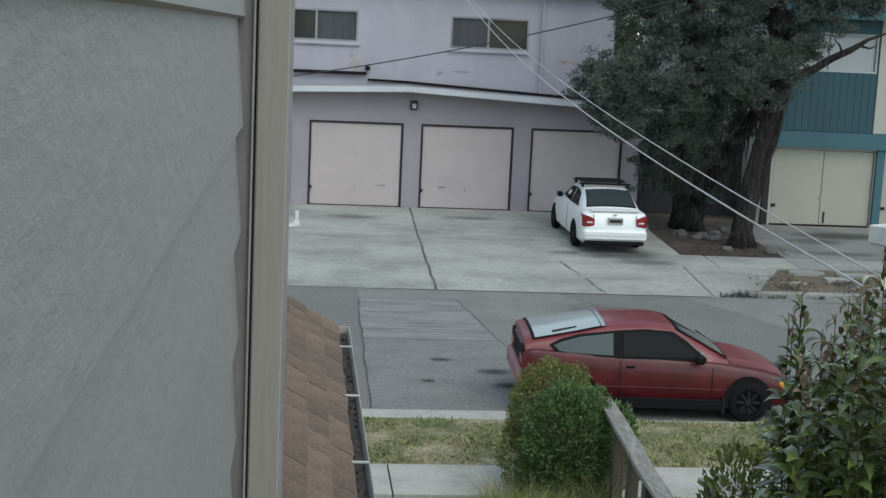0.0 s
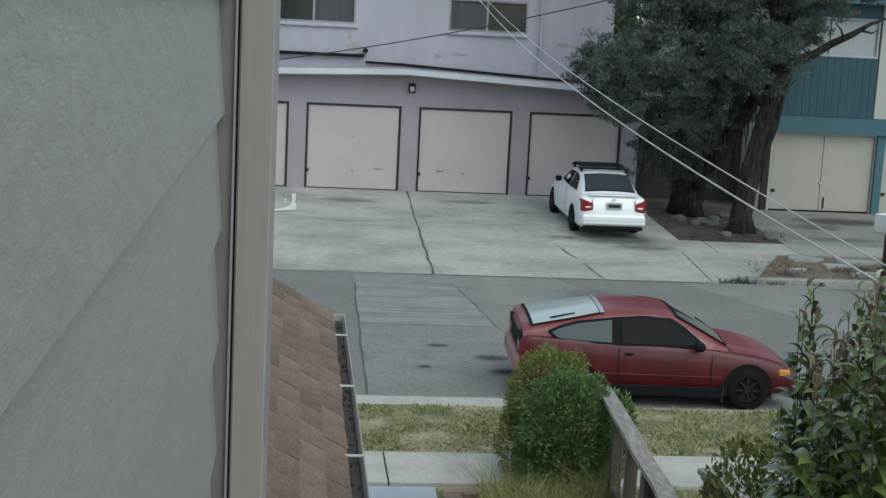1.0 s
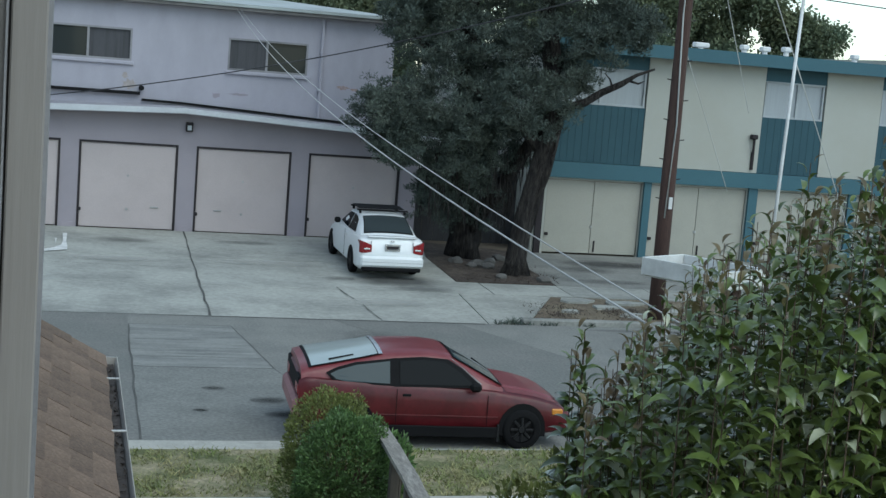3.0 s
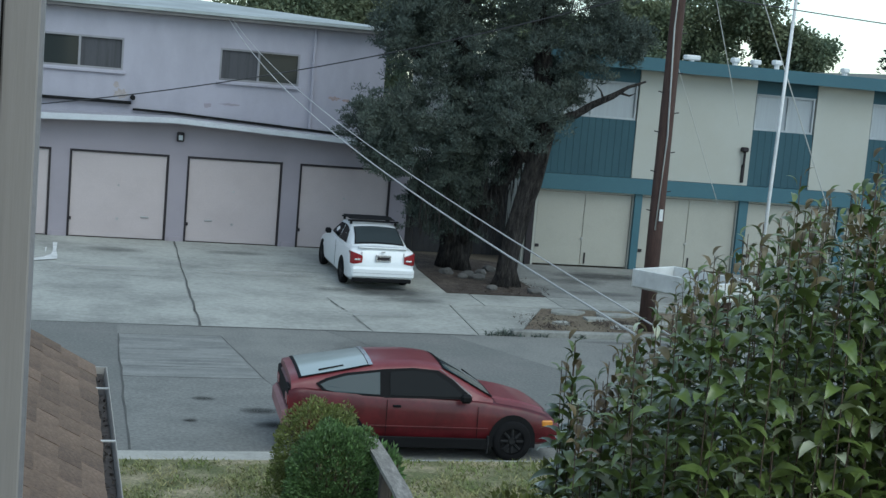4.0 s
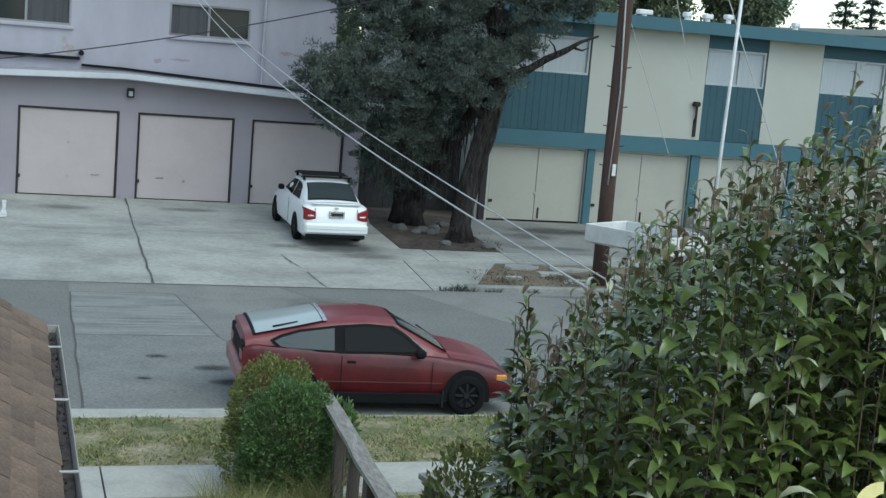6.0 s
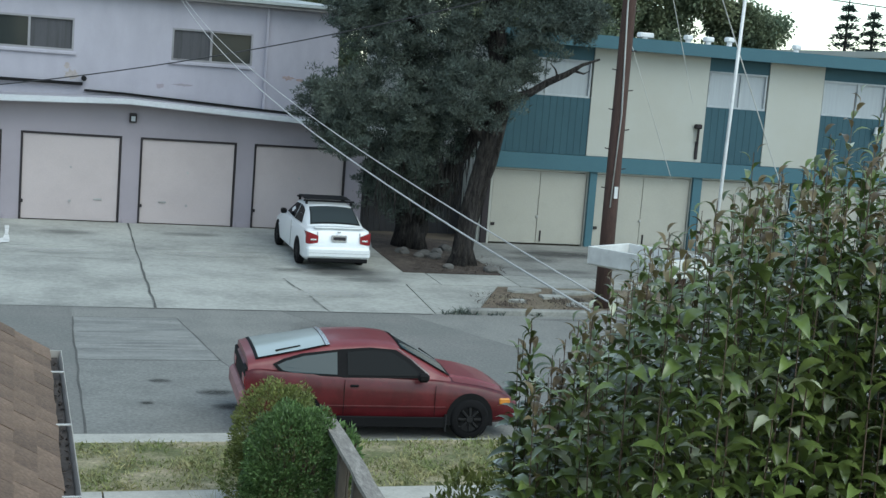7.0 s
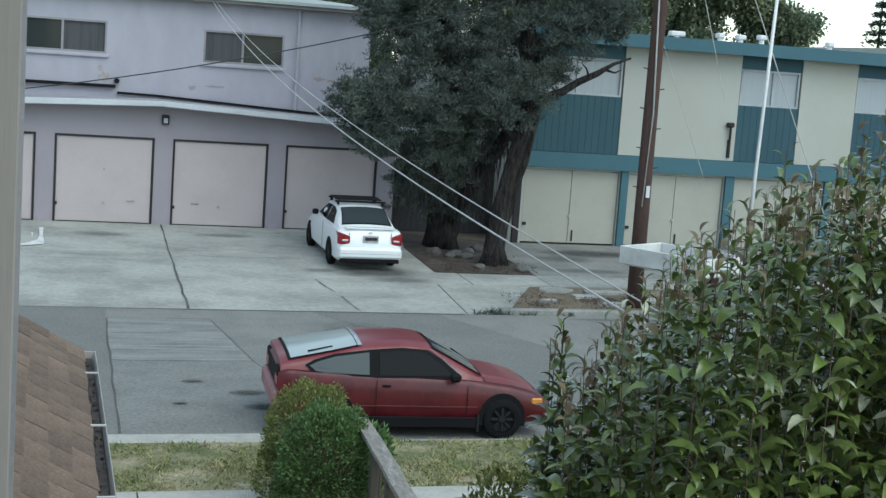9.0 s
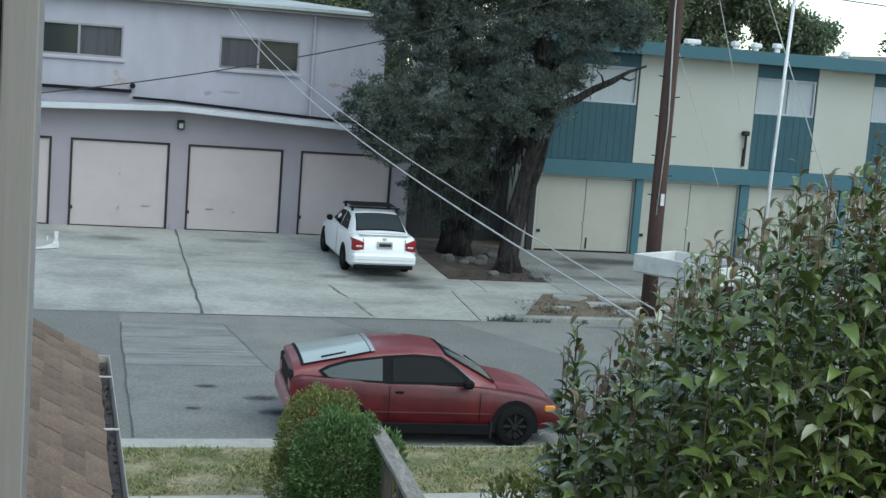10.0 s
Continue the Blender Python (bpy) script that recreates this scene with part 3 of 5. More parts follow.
# ---------------------------------------------------------------- teal and cream building
teal = thing("apartment_block", (0, 0, 0), "two-storey cream apartment block with teal panels and garages", "house")
TY = 34.4
tdoors = [(12.3, 15.03), (15.3, 18.17), (18.5, 21.3), (21.6, 24.2)]
wall_with_holes("garage_wall", 11.95, 24.4, 0.3, 2.43, TY + 0.12, TY + 0.3, [(a, b, 0.3, 2.38) for a, b in tdoors], "cream", teal)
for a, b in tdoors:
    d = new("garage_door")
    d.parent = teal
    m = (a + b) / 2
    for p, q in ((a + 0.02, m - 0.008), (m + 0.008, b - 0.02)):
        part("leaf", box(bmesh.new(), p, q, TY + 0.16, TY + 0.2, 0.4, 2.36, 0.004), "cream_door", d)
    part("bolt", box(bmesh.new(), m + 0.1, m + 0.14, TY + 0.13, TY + 0.16, 0.45, 0.75, 0.005), "dark_trim", d)
    part("hasp", box(bmesh.new(), a + 0.04, a + 0.14, TY + 0.12, TY + 0.16, 0.85, 0.93, 0.005), "dark_trim", d)
    part("handle", box(bmesh.new(), m - 0.05, m + 0.02, TY + 0.12, TY + 0.16, 1.1, 1.16, 0.005), "metal_grey", d)
for a, b in zip(tdoors, tdoors[1:]):
    part("post", boxed(a[1] + 0.03, b[0] - 0.03, TY + 0.02, TY + 0.115, 0.32, 2.43), "teal_trim", teal)
part("post", boxed(12.03, 12.2, TY + 0.02, TY + 0.115, 0.32, 2.43), "dark_trim", teal)
part("beam", boxed(11.8, 24.55, TY - 0.06, TY + 0.3, 2.44, 2.86), "teal_trim", teal)
bays = [("t", 11.95, 14.87), ("c", 14.87, 18.34), ("t", 18.34, 20.24), ("c", 20.24, 22.0), ("t", 22.0, 24.16), ("c", 24.16, 24.4)]
for k, a, b in bays:
    if k == "c":
        part("cream_panel", boxed(a, b, TY, TY + 0.25, 2.87, 5.8), "cream", teal)
        continue
    bay = new("bay")
    bay.parent = teal
    n = max(4, round((b - a) / 0.2))
    w = (b - a) / n
    part("backing", boxed(a, b, TY + 0.07, TY + 0.2, 2.87, 4.42), "teal", bay)
    for i in range(n):
        part("batten_board", box(bmesh.new(), a + i * w + 0.004, a + (i + 1) * w - 0.004, TY + 0.03, TY + 0.07, 2.87, 4.42), "teal", bay)
    part("head_panel", boxed(a, b, TY + 0.04, TY + 0.2, 5.42, 5.8), "teal", bay)
    window(teal, a + 0.04, b - 0.04, 4.42, 5.42, TY + 0.07, a + (b - a) * 0.55, "white_frame", ("curtain", "curtain"), sill=False)
part("side_wall", boxed(24.2, 24.4, TY + 0.3, 48, 0.3, 5.8), "cream", teal)
part("side_wall", boxed(11.95, 12.15, TY + 0.3, 48, 0.3, 5.8), "cream", teal)
part("roof", boxed(11.7, 24.95, TY - 0.4, 48.4, 5.82, 5.9), "roof_gravel", teal)
part("fascia", boxed(11.65, 25.02, TY - 0.47, TY - 0.4, 5.78, 6.12), "teal_trim", teal)
part("fascia", boxed(24.95, 25.02, TY - 0.4, 48.4, 5.78, 6.12), "teal_trim", teal)
bm = rod(bmesh.new(), (18.14, TY - 0.08, 3.4), (18.14, TY - 0.08, 3.85), 0.035)
box(bm, 18.02, 18.22, TY - 0.16, TY, 3.8, 3.93, 0.03)
box(bm, 18.11, 18.2, TY - 0.05, TY, 2.95, 3.45, 0.01)
part("meter_pipe", bm, "dark_trim", teal)
bay_lamp = new("wall_lamp")
bay_lamp.parent = teal
part("arm", rod(bmesh.new(), (23.86, TY + 0.03, 3.98), (23.86, TY - 0.12, 4.06), 0.02), "dark_trim", bay_lamp)
part("globe", rod(bmesh.new(), (23.86, TY - 0.12, 4.0), (23.86, TY - 0.12, 4.2), 0.1, 0.07, 12), "white_metal", bay_lamp, "small white wall lamp")


def roof_vent(x, y, wide, tall):
    v = thing("roof_vent", (x, y, 5.9), "small white sheet-metal vent cap on the flat roof", "vent", "roof vents")
    part("pipe", rod(bmesh.new(), (0, 0, 0), (0, 0, tall), 0.08), "white_metal", v)
    part("cap", box(bmesh.new(), -wide * 0.36, wide * 0.36, -0.12, 0.12, tall, tall + 0.14, 0.03), "white_metal", v)


for x, w, h in ((15.1, 0.2, 0.32), (15.45, 0.2, 0.32), (17.0, 0.62, 0.32), (18.35, 0.3, 0.36), (19.0, 0.38, 0.36), (19.68, 0.36, 0.4), (21.9, 0.3, 0.36)):
    roof_vent(x, TY + 1.5, w, h)
beige = thing("beige_building", (0, 0, 0), "pale yellow flat-roofed building behind the block", "house")
part("wall", boxed(26.2, 60, 37.5, 50, 0.3, 6.3), "cream_door", beige)
part("roof_edge", boxed(26.0, 60.2, 37.3, 50.2, 6.3, 6.5), "cream", beige)
part("chimney", boxed(29.0, 29.3, 40, 40.3, 6.5, 7.6), "white_metal", beige)

# dark board fence closing the gap between the two houses
gap = thing("board_fence", (0, 0, 0), "dark weathered board fence between the two houses", "fence")
for i in range(18):
    x = 8.98 + i * 0.165
    part("board", boxed(x, x + 0.155, 36.0 + 0.01 * (i % 2), 36.03 + 0.01 * (i % 2), 0.36, 2.3 + 0.04 * ((i * 7) % 3)), "dark_fence", gap)
part("rail", boxed(8.96, 11.94, 36.05, 36.1, 1.9, 2.0), "dark_fence", gap)

# ---------------------------------------------------------------- the near house: siding wall, corner board, lower roof
house = thing("near_house", (0, 0, 0), "house with textured grey lap siding and brown shingle porch roof", "house")
bm = bmesh.new()
for i in range(-8, 16):
    z = 4.766 + i * 0.2
    prism(bm, [(-0.142, z - 0.004), (-0.127, z), (-0.142, z + 0.205), (-0.16, z + 0.205), (-0.16, z - 0.004)], -3.5, 2.39)
part("lap_siding", bm, "siding", house, "textured grey painted lap siding")
part("wall_core", boxed(-0.4, -0.16, -3.5, 2.42, 0.1, 8.2), "siding", house)
# strip coloured darker than the siding, as if in shade
part("corner_strip", boxed(-0.16, -0.112, 2.392, 2.41, 2.9, 8.2), "shade_grey", house)
part("strip_edge", boxed(-0.112, -0.108, 2.382, 2.41, 2.9, 8.2), "window_frame", house)
part("joint", boxed(-0.108, -0.104, 2.4, 2.42, 2.9, 8.2), "gap", house)
bm = boxed(-0.104, -0.045, 2.385, 2.45, 2.9, 8.2, bevel=0.003)
part("corner_board", bm, "taupe", house, "taupe wooden corner board")
part("board_edge", boxed(-0.045, -0.038, 2.392, 2.45, 2.9, 8.2), "window_frame", house)
part("front_wall", boxed(-6, -0.06, 2.45, 2.6, 0.1, 8.2), "siding", house)
# porch: walls and shingle roof falling to +x, gutter at its foot
part("porch_wall", boxed(-4, 0.12, 2.6, 9.5, 0.1, 2.72), "siding", house)
SL = 0.57
bm = bmesh.new()
prism(bm, [(0.272, 2.735), (-3.5, 2.72 + 3.8 * SL), (-3.5, 2.66 + 3.8 * SL), (0.272, 2.66)], 2.62, 9.9)
part("roof_deck", bm, "old_wood_dark", house)
part("rake_board", prism(bmesh.new(), [(0.3, 2.71), (-3.5, 2.71 + 3.8 * SL), (-3.5, 2.55 + 3.8 * SL), (0.3, 2.55)], 9.9, 9.93), "taupe", house)
gut = thing("gutter", (0, 0, 0), "old grey metal rain gutter with white straps and dead leaves", "gutter")
bm = bmesh.new()
prism(bm, [(0.28, 2.62), (0.36, 2.62), (0.384, 2.74), (0.376, 2.755), (0.371, 2.74), (0.352, 2.63), (0.288, 2.63), (0.284, 2.75), (0.276, 2.75)], 2.7, 9.88)
part("trough", bm, "gutter", gut)
part("end_cap", prism(bmesh.new(), [(0.276, 2.62), (0.36, 2.62), (0.386, 2.745), (0.276, 2.75)], 9.88, 9.895), "gutter", gut)
part("sludge", boxed(0.29, 0.356, 2.72, 9.86, 2.632, 2.7), "gutter_in", gut)
for i in range(6):
    y = 9.2 - i * 1.3
    part("strap", boxed(0.277, 0.379, y, y + 0.018, 2.748, 2.756), "strap", gut)
rng = random.Random(5)
bm = bmesh.new()
for i in range(160):
    x, y = rng.uniform(0.3, 0.35), rng.uniform(3, 9.8)
    m = Matrix.Translation((x, y, 2.708)) @ Euler((rng.uniform(-1, 1), rng.uniform(-1, 1), rng.uniform(0, 6))).to_matrix().to_4x4()
    bm.faces.new([bm.verts.new(m @ Vector(p)) for p in ((-0.022, 0, 0), (0, -0.009, 0.004), (0.022, 0, 0), (0, 0.009, 0.004))])
part("dead_leaves", bm, "gutter_in", gut)

# ---------------------------------------------------------------- yard
fence = thing("garden_fence", (0, 0, 0), "weathered grey wooden fence with a broad lichen-stained cap rail", "fence")


def along(bm, a, b, w, h, n=6, warp=0.01):
    """A board from a to b, w wide and h thick, a little warped."""
    a, b = Vector(a), Vector(b)
    side = (b - a).cross(Vector((0, 0, 1))).normalized() * (w / 2)
    rings = []
    for i in range(n + 1):
        c = a.lerp(b, i / n) + Vector((rng.uniform(-warp, warp), 0, rng.uniform(-warp, warp)))
        rings.append([bm.verts.new(c + s * side + Vector((0, 0, dz))) for s, dz in ((-1, -h), (1, -h), (1, 0), (-1, 0))])
    for r0, r1 in zip(rings, rings[1:]):
        for k in range(4):
            bm.faces.new((r0[k], r0[(k + 1) % 4], r1[(k + 1) % 4], r1[k]))
    bm.faces.new(rings[0][::-1])
    bm.faces.new(rings[-1])
    bmesh.ops.recalc_face_normals(bm, faces=bm.faces[:])
    return bm


part("cap_rail", along(bmesh.new(), (3.28, 13.75, 1.2), (3.02, 9.4, 1.2), 0.16, 0.045, 10), "old_wood", fence)
part("lower_rail", along(bmesh.new(), (3.27, 13.7, 0.45), (3.02, 9.4, 0.45), 0.05, 0.09, 6), "old_wood_dark", fence)
for i in range(6):
    f = i / 5
    x, y = 3.27 - 0.25 * f, 13.6 - 4.1 * f
    part("post", box(bmesh.new(), x - 0.045, x + 0.045, y - 0.045, y + 0.045, 0.1, 1.155, 0.006), "old_wood_dark", fence)
for i in range(22):
    f = (i + 0.5) / 22
    x, y = 3.32 - 0.25 * f, 13.65 - 4.2 * f
    if i % 7 in (2, 5):
        continue
    part("slat", box(bmesh.new(), x, x + 0.02, y - 0.055, y + 0.055, 0.12 + rng.uniform(0, 0.04), 1.12 - rng.uniform(0, 0.05)), "old_wood_dark", fence)
box_top = thing("wooden_planter", (0, 0, 0), "old grey wooden bench box with a lichen-stained lid", "planter")
part("lid", along(bmesh.new(), (3.72, 11.1, 1.2), (3.92, 9.4, 1.2), 0.36, 0.05, 5), "old_wood", box_top)
part("side", along(bmesh.new(), (3.60, 11.0, 1.15), (3.78, 9.4, 1.15), 0.04, 1.03, 3, 0.0), "old_wood_dark", box_top)
part("end", boxed(3.58, 3.84, 11.0, 11.04, 0.12, 1.15), "old_wood_dark", box_top)

picket = thing("picket_fence", (0, 0, 0), "low white picket fence with dog-eared tops across the yard", "fence")
bm = bmesh.new()
for i in range(15):
    x = 0.5 + i * 0.165
    bm = prism(bmesh.new(), [(x, 0.12), (x + 0.135, 0.12), (x + 0.135, 0.955), (x + 0.105, 1.0), (x + 0.03, 1.0), (x, 0.955)], 10.44, 10.46)
    part("picket", bm, "white_paint", picket)
part("rail", boxed(0.45, 3.0, 10.462, 10.5, 0.75, 0.83), "white_paint", picket)
part("rail", boxed(0.45, 3.0, 10.462, 10.5, 0.3, 0.38), "white_paint", picket)
part("top_board", box(bmesh.new(), 1.74, 3.2, 10.2, 10.4, 1.06, 1.1, 0.006), "white_paint", picket, "broad white board laid along the top")
part("bracket", boxed(1.8, 1.86, 10.3, 10.44, 0.95, 1.06), "white_paint", picket)
part("bracket", boxed(2.9, 2.96, 10.3, 10.44, 0.95, 1.06), "white_paint", picket)

tray = thing("white_tray", (3.95, 8.95, 0.14), "white open wooden tray on a tall brown post behind the shrub", "tray", turn=-60)
for name, b in (("end_board", (0, 0.015, 0, 0.5)), ("side_board", (0.015, 0.7, 0, 0.015)), ("side_board", (0.015, 0.7, 0.485, 0.5)), ("end_board", (0.7, 0.715, 0, 0.5))):
    part(name, box(bmesh.new(), *b, 3.5, 3.625, 0.003), "white_paint", tray)
part("bottom", boxed(0.016, 0.699, 0.016, 0.484, 3.49, 3.51), "white_paint", tray)
part("lining", boxed(0.035, 0.695, 0.035, 0.465, 3.512, 3.52), "old_wood_dark", tray, "dark wet lining")
part("post", boxed(0.55, 0.65, 0.2, 0.3, 0, 3.49), "pole_wood", tray)

# ---------------------------------------------------------------- pole, mast and wires
pole = thing("utility_pole", (12.33, 26.95, 0.05), "tall brown weathered wooden utility pole in the verge", "utility pole")
bm = bmesh.new()
pts = [(0.0, 0, 0), (0.0, 0.02, 2.5), (0.01, 0.03, 5), (0.02, 0.05, 8), (0.03, 0.05, 11)]
limb(bm, pts, [0.17, 0.16, 0.15, 0.14, 0.13], 12, 0.1)
part("shaft", bm, "pole_wood", pole, smooth=True)
bm = limb(bmesh.new(), [(-0.08, -0.15, 2.2), (-0.02, -0.16, 4.2), (-0.1, -0.13, 6.5), (-0.03, -0.12, 9)], [0.018] * 4, 6)
part("conduit", bm, "wire_pale", pole, smooth=True)
part("cross_arm", box(bmesh.new(), -1.2, 1.2, 0.14, 0.26, 9.6, 9.75, 0.01), "pole_wood", pole)
bm = limb(bmesh.new(), [(0.16, 0.05, 5.67), (1.72, 0.65, 2.79)], [0.009] * 2, 5)
part("guy_wire", bm, "wire_pale", pole)
for k in range(10):
    s = 1 if k % 2 else -1
    part("step_bolt", rod(bmesh.new(), (0.14 * s, 0, 2.6 + 0.42 * k), (0.26 * s, 0, 2.62 + 0.42 * k), 0.012, 0.012, 6), "dark_trim", pole)
part("tag", boxed(-0.02, 0.06, -0.17, -0.14, 2.4, 2.65), "white_metal", pole)
mast = thing("antenna_mast", (16.53, 30.0, 0.25), "thin white leaning antenna mast held by guy wires", "mast")
part("tube", limb(bmesh.new(), [(0.05, 0, 0), (0.12, 0, 3), (0.26, 0, 8.5)], [0.045, 0.045, 0.04], 8), "white_metal", mast, smooth=True)
bm = limb(bmesh.new(), [(-1.03, 0.00, 8.13), (2.27, 0.00, 1.37)], [0.014] * 2, 5)
limb(bm, [(-1.98, -0.00, 7.59), (-0.90, 0.00, 4.31)], [0.01] * 2, 5)
part("guy_wire", bm, "wire_pale", mast)
cable("service_wire", (4.0, 36.2, 6.15), (3.17, 6.0, 3.6), 0.47, 0.0075, "wire_pale", "pale service wire from the lilac eave across the street")
cable("service_wire", (4.1, 36.2, 6.15), (3.16, 6.0, 3.7), 0.37, 0.0055, "wire_pale", "thinner pale service wire from the lilac eave")
cable("telephone_wire", (-3.0, 35.0, 3.3), (12.7, 27.0, 7.6), 0.5, 0.014, "wire_dark", "dark telephone wire sagging from garage roof to pole")
for dz, sag in ((0.0, 0.4), (0.75, 0.5), (1.5, 0.5)):
    cable("power_line", (12.7, 27.0, 7.3 + dz), (40, 27.0, 7.4 + dz), sag, 0.013, "wire_dark", "dark power line running along the street from the pole")
cable("power_line", (12.7, 27.0, 7.3), (-30, 27.0, 10.0), 0.6, 0.012, "wire_dark", "dark power line running along the street from the pole")

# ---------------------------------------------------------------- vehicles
# one red paint twice: dark for flanks, paler with sky reflection painted in for tops
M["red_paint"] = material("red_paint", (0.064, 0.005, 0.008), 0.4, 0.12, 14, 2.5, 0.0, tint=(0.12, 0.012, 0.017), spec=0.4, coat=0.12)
M["red_skylit"] = material("red_skylit", (0.165, 0.026, 0.03), 0.42, 0.1, 14, 1.6, 0.0, tint=(0.21, 0.055, 0.057), spec=0.5, coat=0.25)
M["white_car"] = material("white_car", (0.72, 0.74, 0.75), 0.3, 0.03, 20, 2, 0.0, tint=(0.66, 0.68, 0.69), coat=0.4)
M["tyre"] = material("tyre", (0.012, 0.012, 0.013), 0.9, 0.15, 30, 4, spec=0.1)
M["rim"] = material("rim", (0.02, 0.02, 0.021), 0.6, 0.1, spec=0.2)
M["trim_black"] = material("trim_black", (0.01, 0.01, 0.011), 0.7, 0.1, spec=0.12)
M["car_glass"] = glass("car_glass", (0.008, 0.01, 0.012), 0.08, 0.02)
M["screen_glass"] = glass("screen_glass", (0.05, 0.065, 0.075), 0.06, 0.4)
M["door_glass"] = glass("door_glass", (0.008, 0.01, 0.012), 0.06, 0.06)
M["pillar_grey"] = material("pillar_grey", (0.2, 0.17, 0.17), 0.4, 0.1)
# quarter glass: base colour lifted to paint the reflected sky
M["quarter_glass"] = glass("quarter_glass", (0.055, 0.072, 0.078), 0.1, 0.2)
M["rear_glass"] = glass("rear_glass", (0.04, 0.05, 0.054), 0.08, 0.5)
# hatch glass: pale base colour stands in for reflected sky
M["hatch_glass"] = glass("hatch_glass", (0.33, 0.38, 0.36), 0.12)
M["tail_red"] = material("tail_red", (0.24, 0.015, 0.02), 0.25, 0.1)
M["amber"] = material("amber", (0.7, 0.28, 0.05), 0.25, 0.1)
M["chrome"] = material("chrome", (0.6, 0.6, 0.6), 0.25, 0.05, metal=0.8)
M["seat_cloth"] = material("seat_cloth", (0.3, 0.31, 0.32), 0.9, 0.1)


def lerp_rows(rows, x):
    """Values of rows (x, a, b, ...) at x, by straight lines."""
    if x <= rows[0][0]:
        return rows[0][1:]
    for a, b in zip(rows, rows[1:]):
        if x <= b[0]:
            f = (x - a[0]) / (b[0] - a[0])
            return tuple(p + (q - p) * f for p, q in zip(a[1:], b[1:]))
    return rows[-1][1:]


def loft(rings, close=True):
    bm = bmesh.new()
    vs = [[bm.verts.new(p) for p in r] for r in rings]
    n = len(vs[0])
    for r0, r1 in zip(vs, vs[1:]):
        for k in range(n):
            bm.faces.new((r0[k], r0[(k + 1) % n], r1[(k + 1) % n], r1[k]))
    bm.faces.new(vs[0][::-1])
    bm.faces.new(vs[-1])
    bmesh.ops.recalc_face_normals(bm, faces=bm.faces[:])
    return bm


def finer(rows, step):
    """Rows resampled with a smoothed course."""
    xs = np.arange(rows[0][0], rows[-1][0] + 1e-6, step)
    raw = np.array([lerp_rows(rows, x) for x in xs])
    out = raw.copy()
    for i in range(1, len(xs) - 1):
        out[i] = (raw[i - 1] + 2 * raw[i] + raw[i + 1]) / 4
    return [(float(x), *map(float, r)) for x, r in zip(xs, out)]


def car_body(rows):
    """Lower body: rows of x, half width, bottom, belt, top in the middle."""
    rings = []
    for x, w, zb, zs, zt in finer(rows, 0.06):
        h = zs - zb
        half = [(0.9 * w, zb), (0.985 * w, zb + 0.1 * h), (w, zb + 0.35 * h), (w, zb + 0.62 * h), (0.985 * w, zb + 0.85 * h), (0.95 * w, zs), (0.86 * w, zs + (zt - zs) * 0.55),
                (0.5 * w, zs + (zt - zs) * 0.92), (0, zt)]
        rings.append([(x, -y, z) for y, z in half] + [(x, y, z) for y, z in half[-2::-1]])
    return loft(rings)


def car_cabin(rows):
    """Cabin: rows of x, half width at the belt, belt, half width at the roof, roof."""
    rings = []
    for x, wb, zb, wt, zt in finer(rows, 0.06):
        half = [(wb, zb - 0.05), (wb + (wt - wb) * 0.5 + 0.012, zb + (zt - zb) * 0.5), (wt + 0.02, zt - 0.05), (wt - 0.04, zt - 0.008), (wt * 0.5, zt + 0.012), (0, zt + 0.018)]
        rings.append([(x, -y, z) for y, z in half] + [(x, y, z) for y, z in half[-2::-1]])
    return loft(rings)


def side_pane(rows, outline, side, off):
    """A pane on the cabin's side with an outline in (x, z)."""
    bm = bmesh.new()
    vs, ws = [], []
    for x, z in outline:
        wb, zb, wt, zt = lerp_rows(rows, x)
        f = (z - zb) / max(0.05, zt - zb)
        y = wb + (wt - wb) * f + off + 0.014 * (1 - abs(2 * f - 1))
        vs.append(bm.verts.new((x, side * y, z)))
        ws.append(bm.verts.new((x, side * (y - 0.006), z)))
    n = len(vs)
    bm.faces.new(vs)
    bm.faces.new(ws[::-1])
    for i in range(n):
        bm.faces.new((vs[i], vs[(i + 1) % n], ws[(i + 1) % n], ws[i]))
    bmesh.ops.recalc_face_normals(bm, faces=bm.faces[:])
    return bm


def top_pane(rows, x0, x1, inset, off, n=6):
    """A pane laid on the cabin's sloping front or rear."""
    bm = bmesh.new()
    grid = []
    for layer in (off, off - 0.006):
        g = []
        for i in range(n + 1):
            x = x0 + (x1 - x0) * i / n
            wb, zb, wt, zt = lerp_rows(rows, x)
            g.append([bm.verts.new((x, (wt - inset) * s, zt + 0.018 - 0.03 * s * s + layer)) for s in (-1, -0.6, -0.2, 0.2, 0.6, 1)])
        grid.append(g)
    for g in grid:
        for r0, r1 in zip(g, g[1:]):
            for k in range(5):
                bm.faces.new((r0[k], r0[k + 1], r1[k + 1], r1[k]))
    bmesh.ops.recalc_face_normals(bm, faces=bm.faces[:])
    return bm


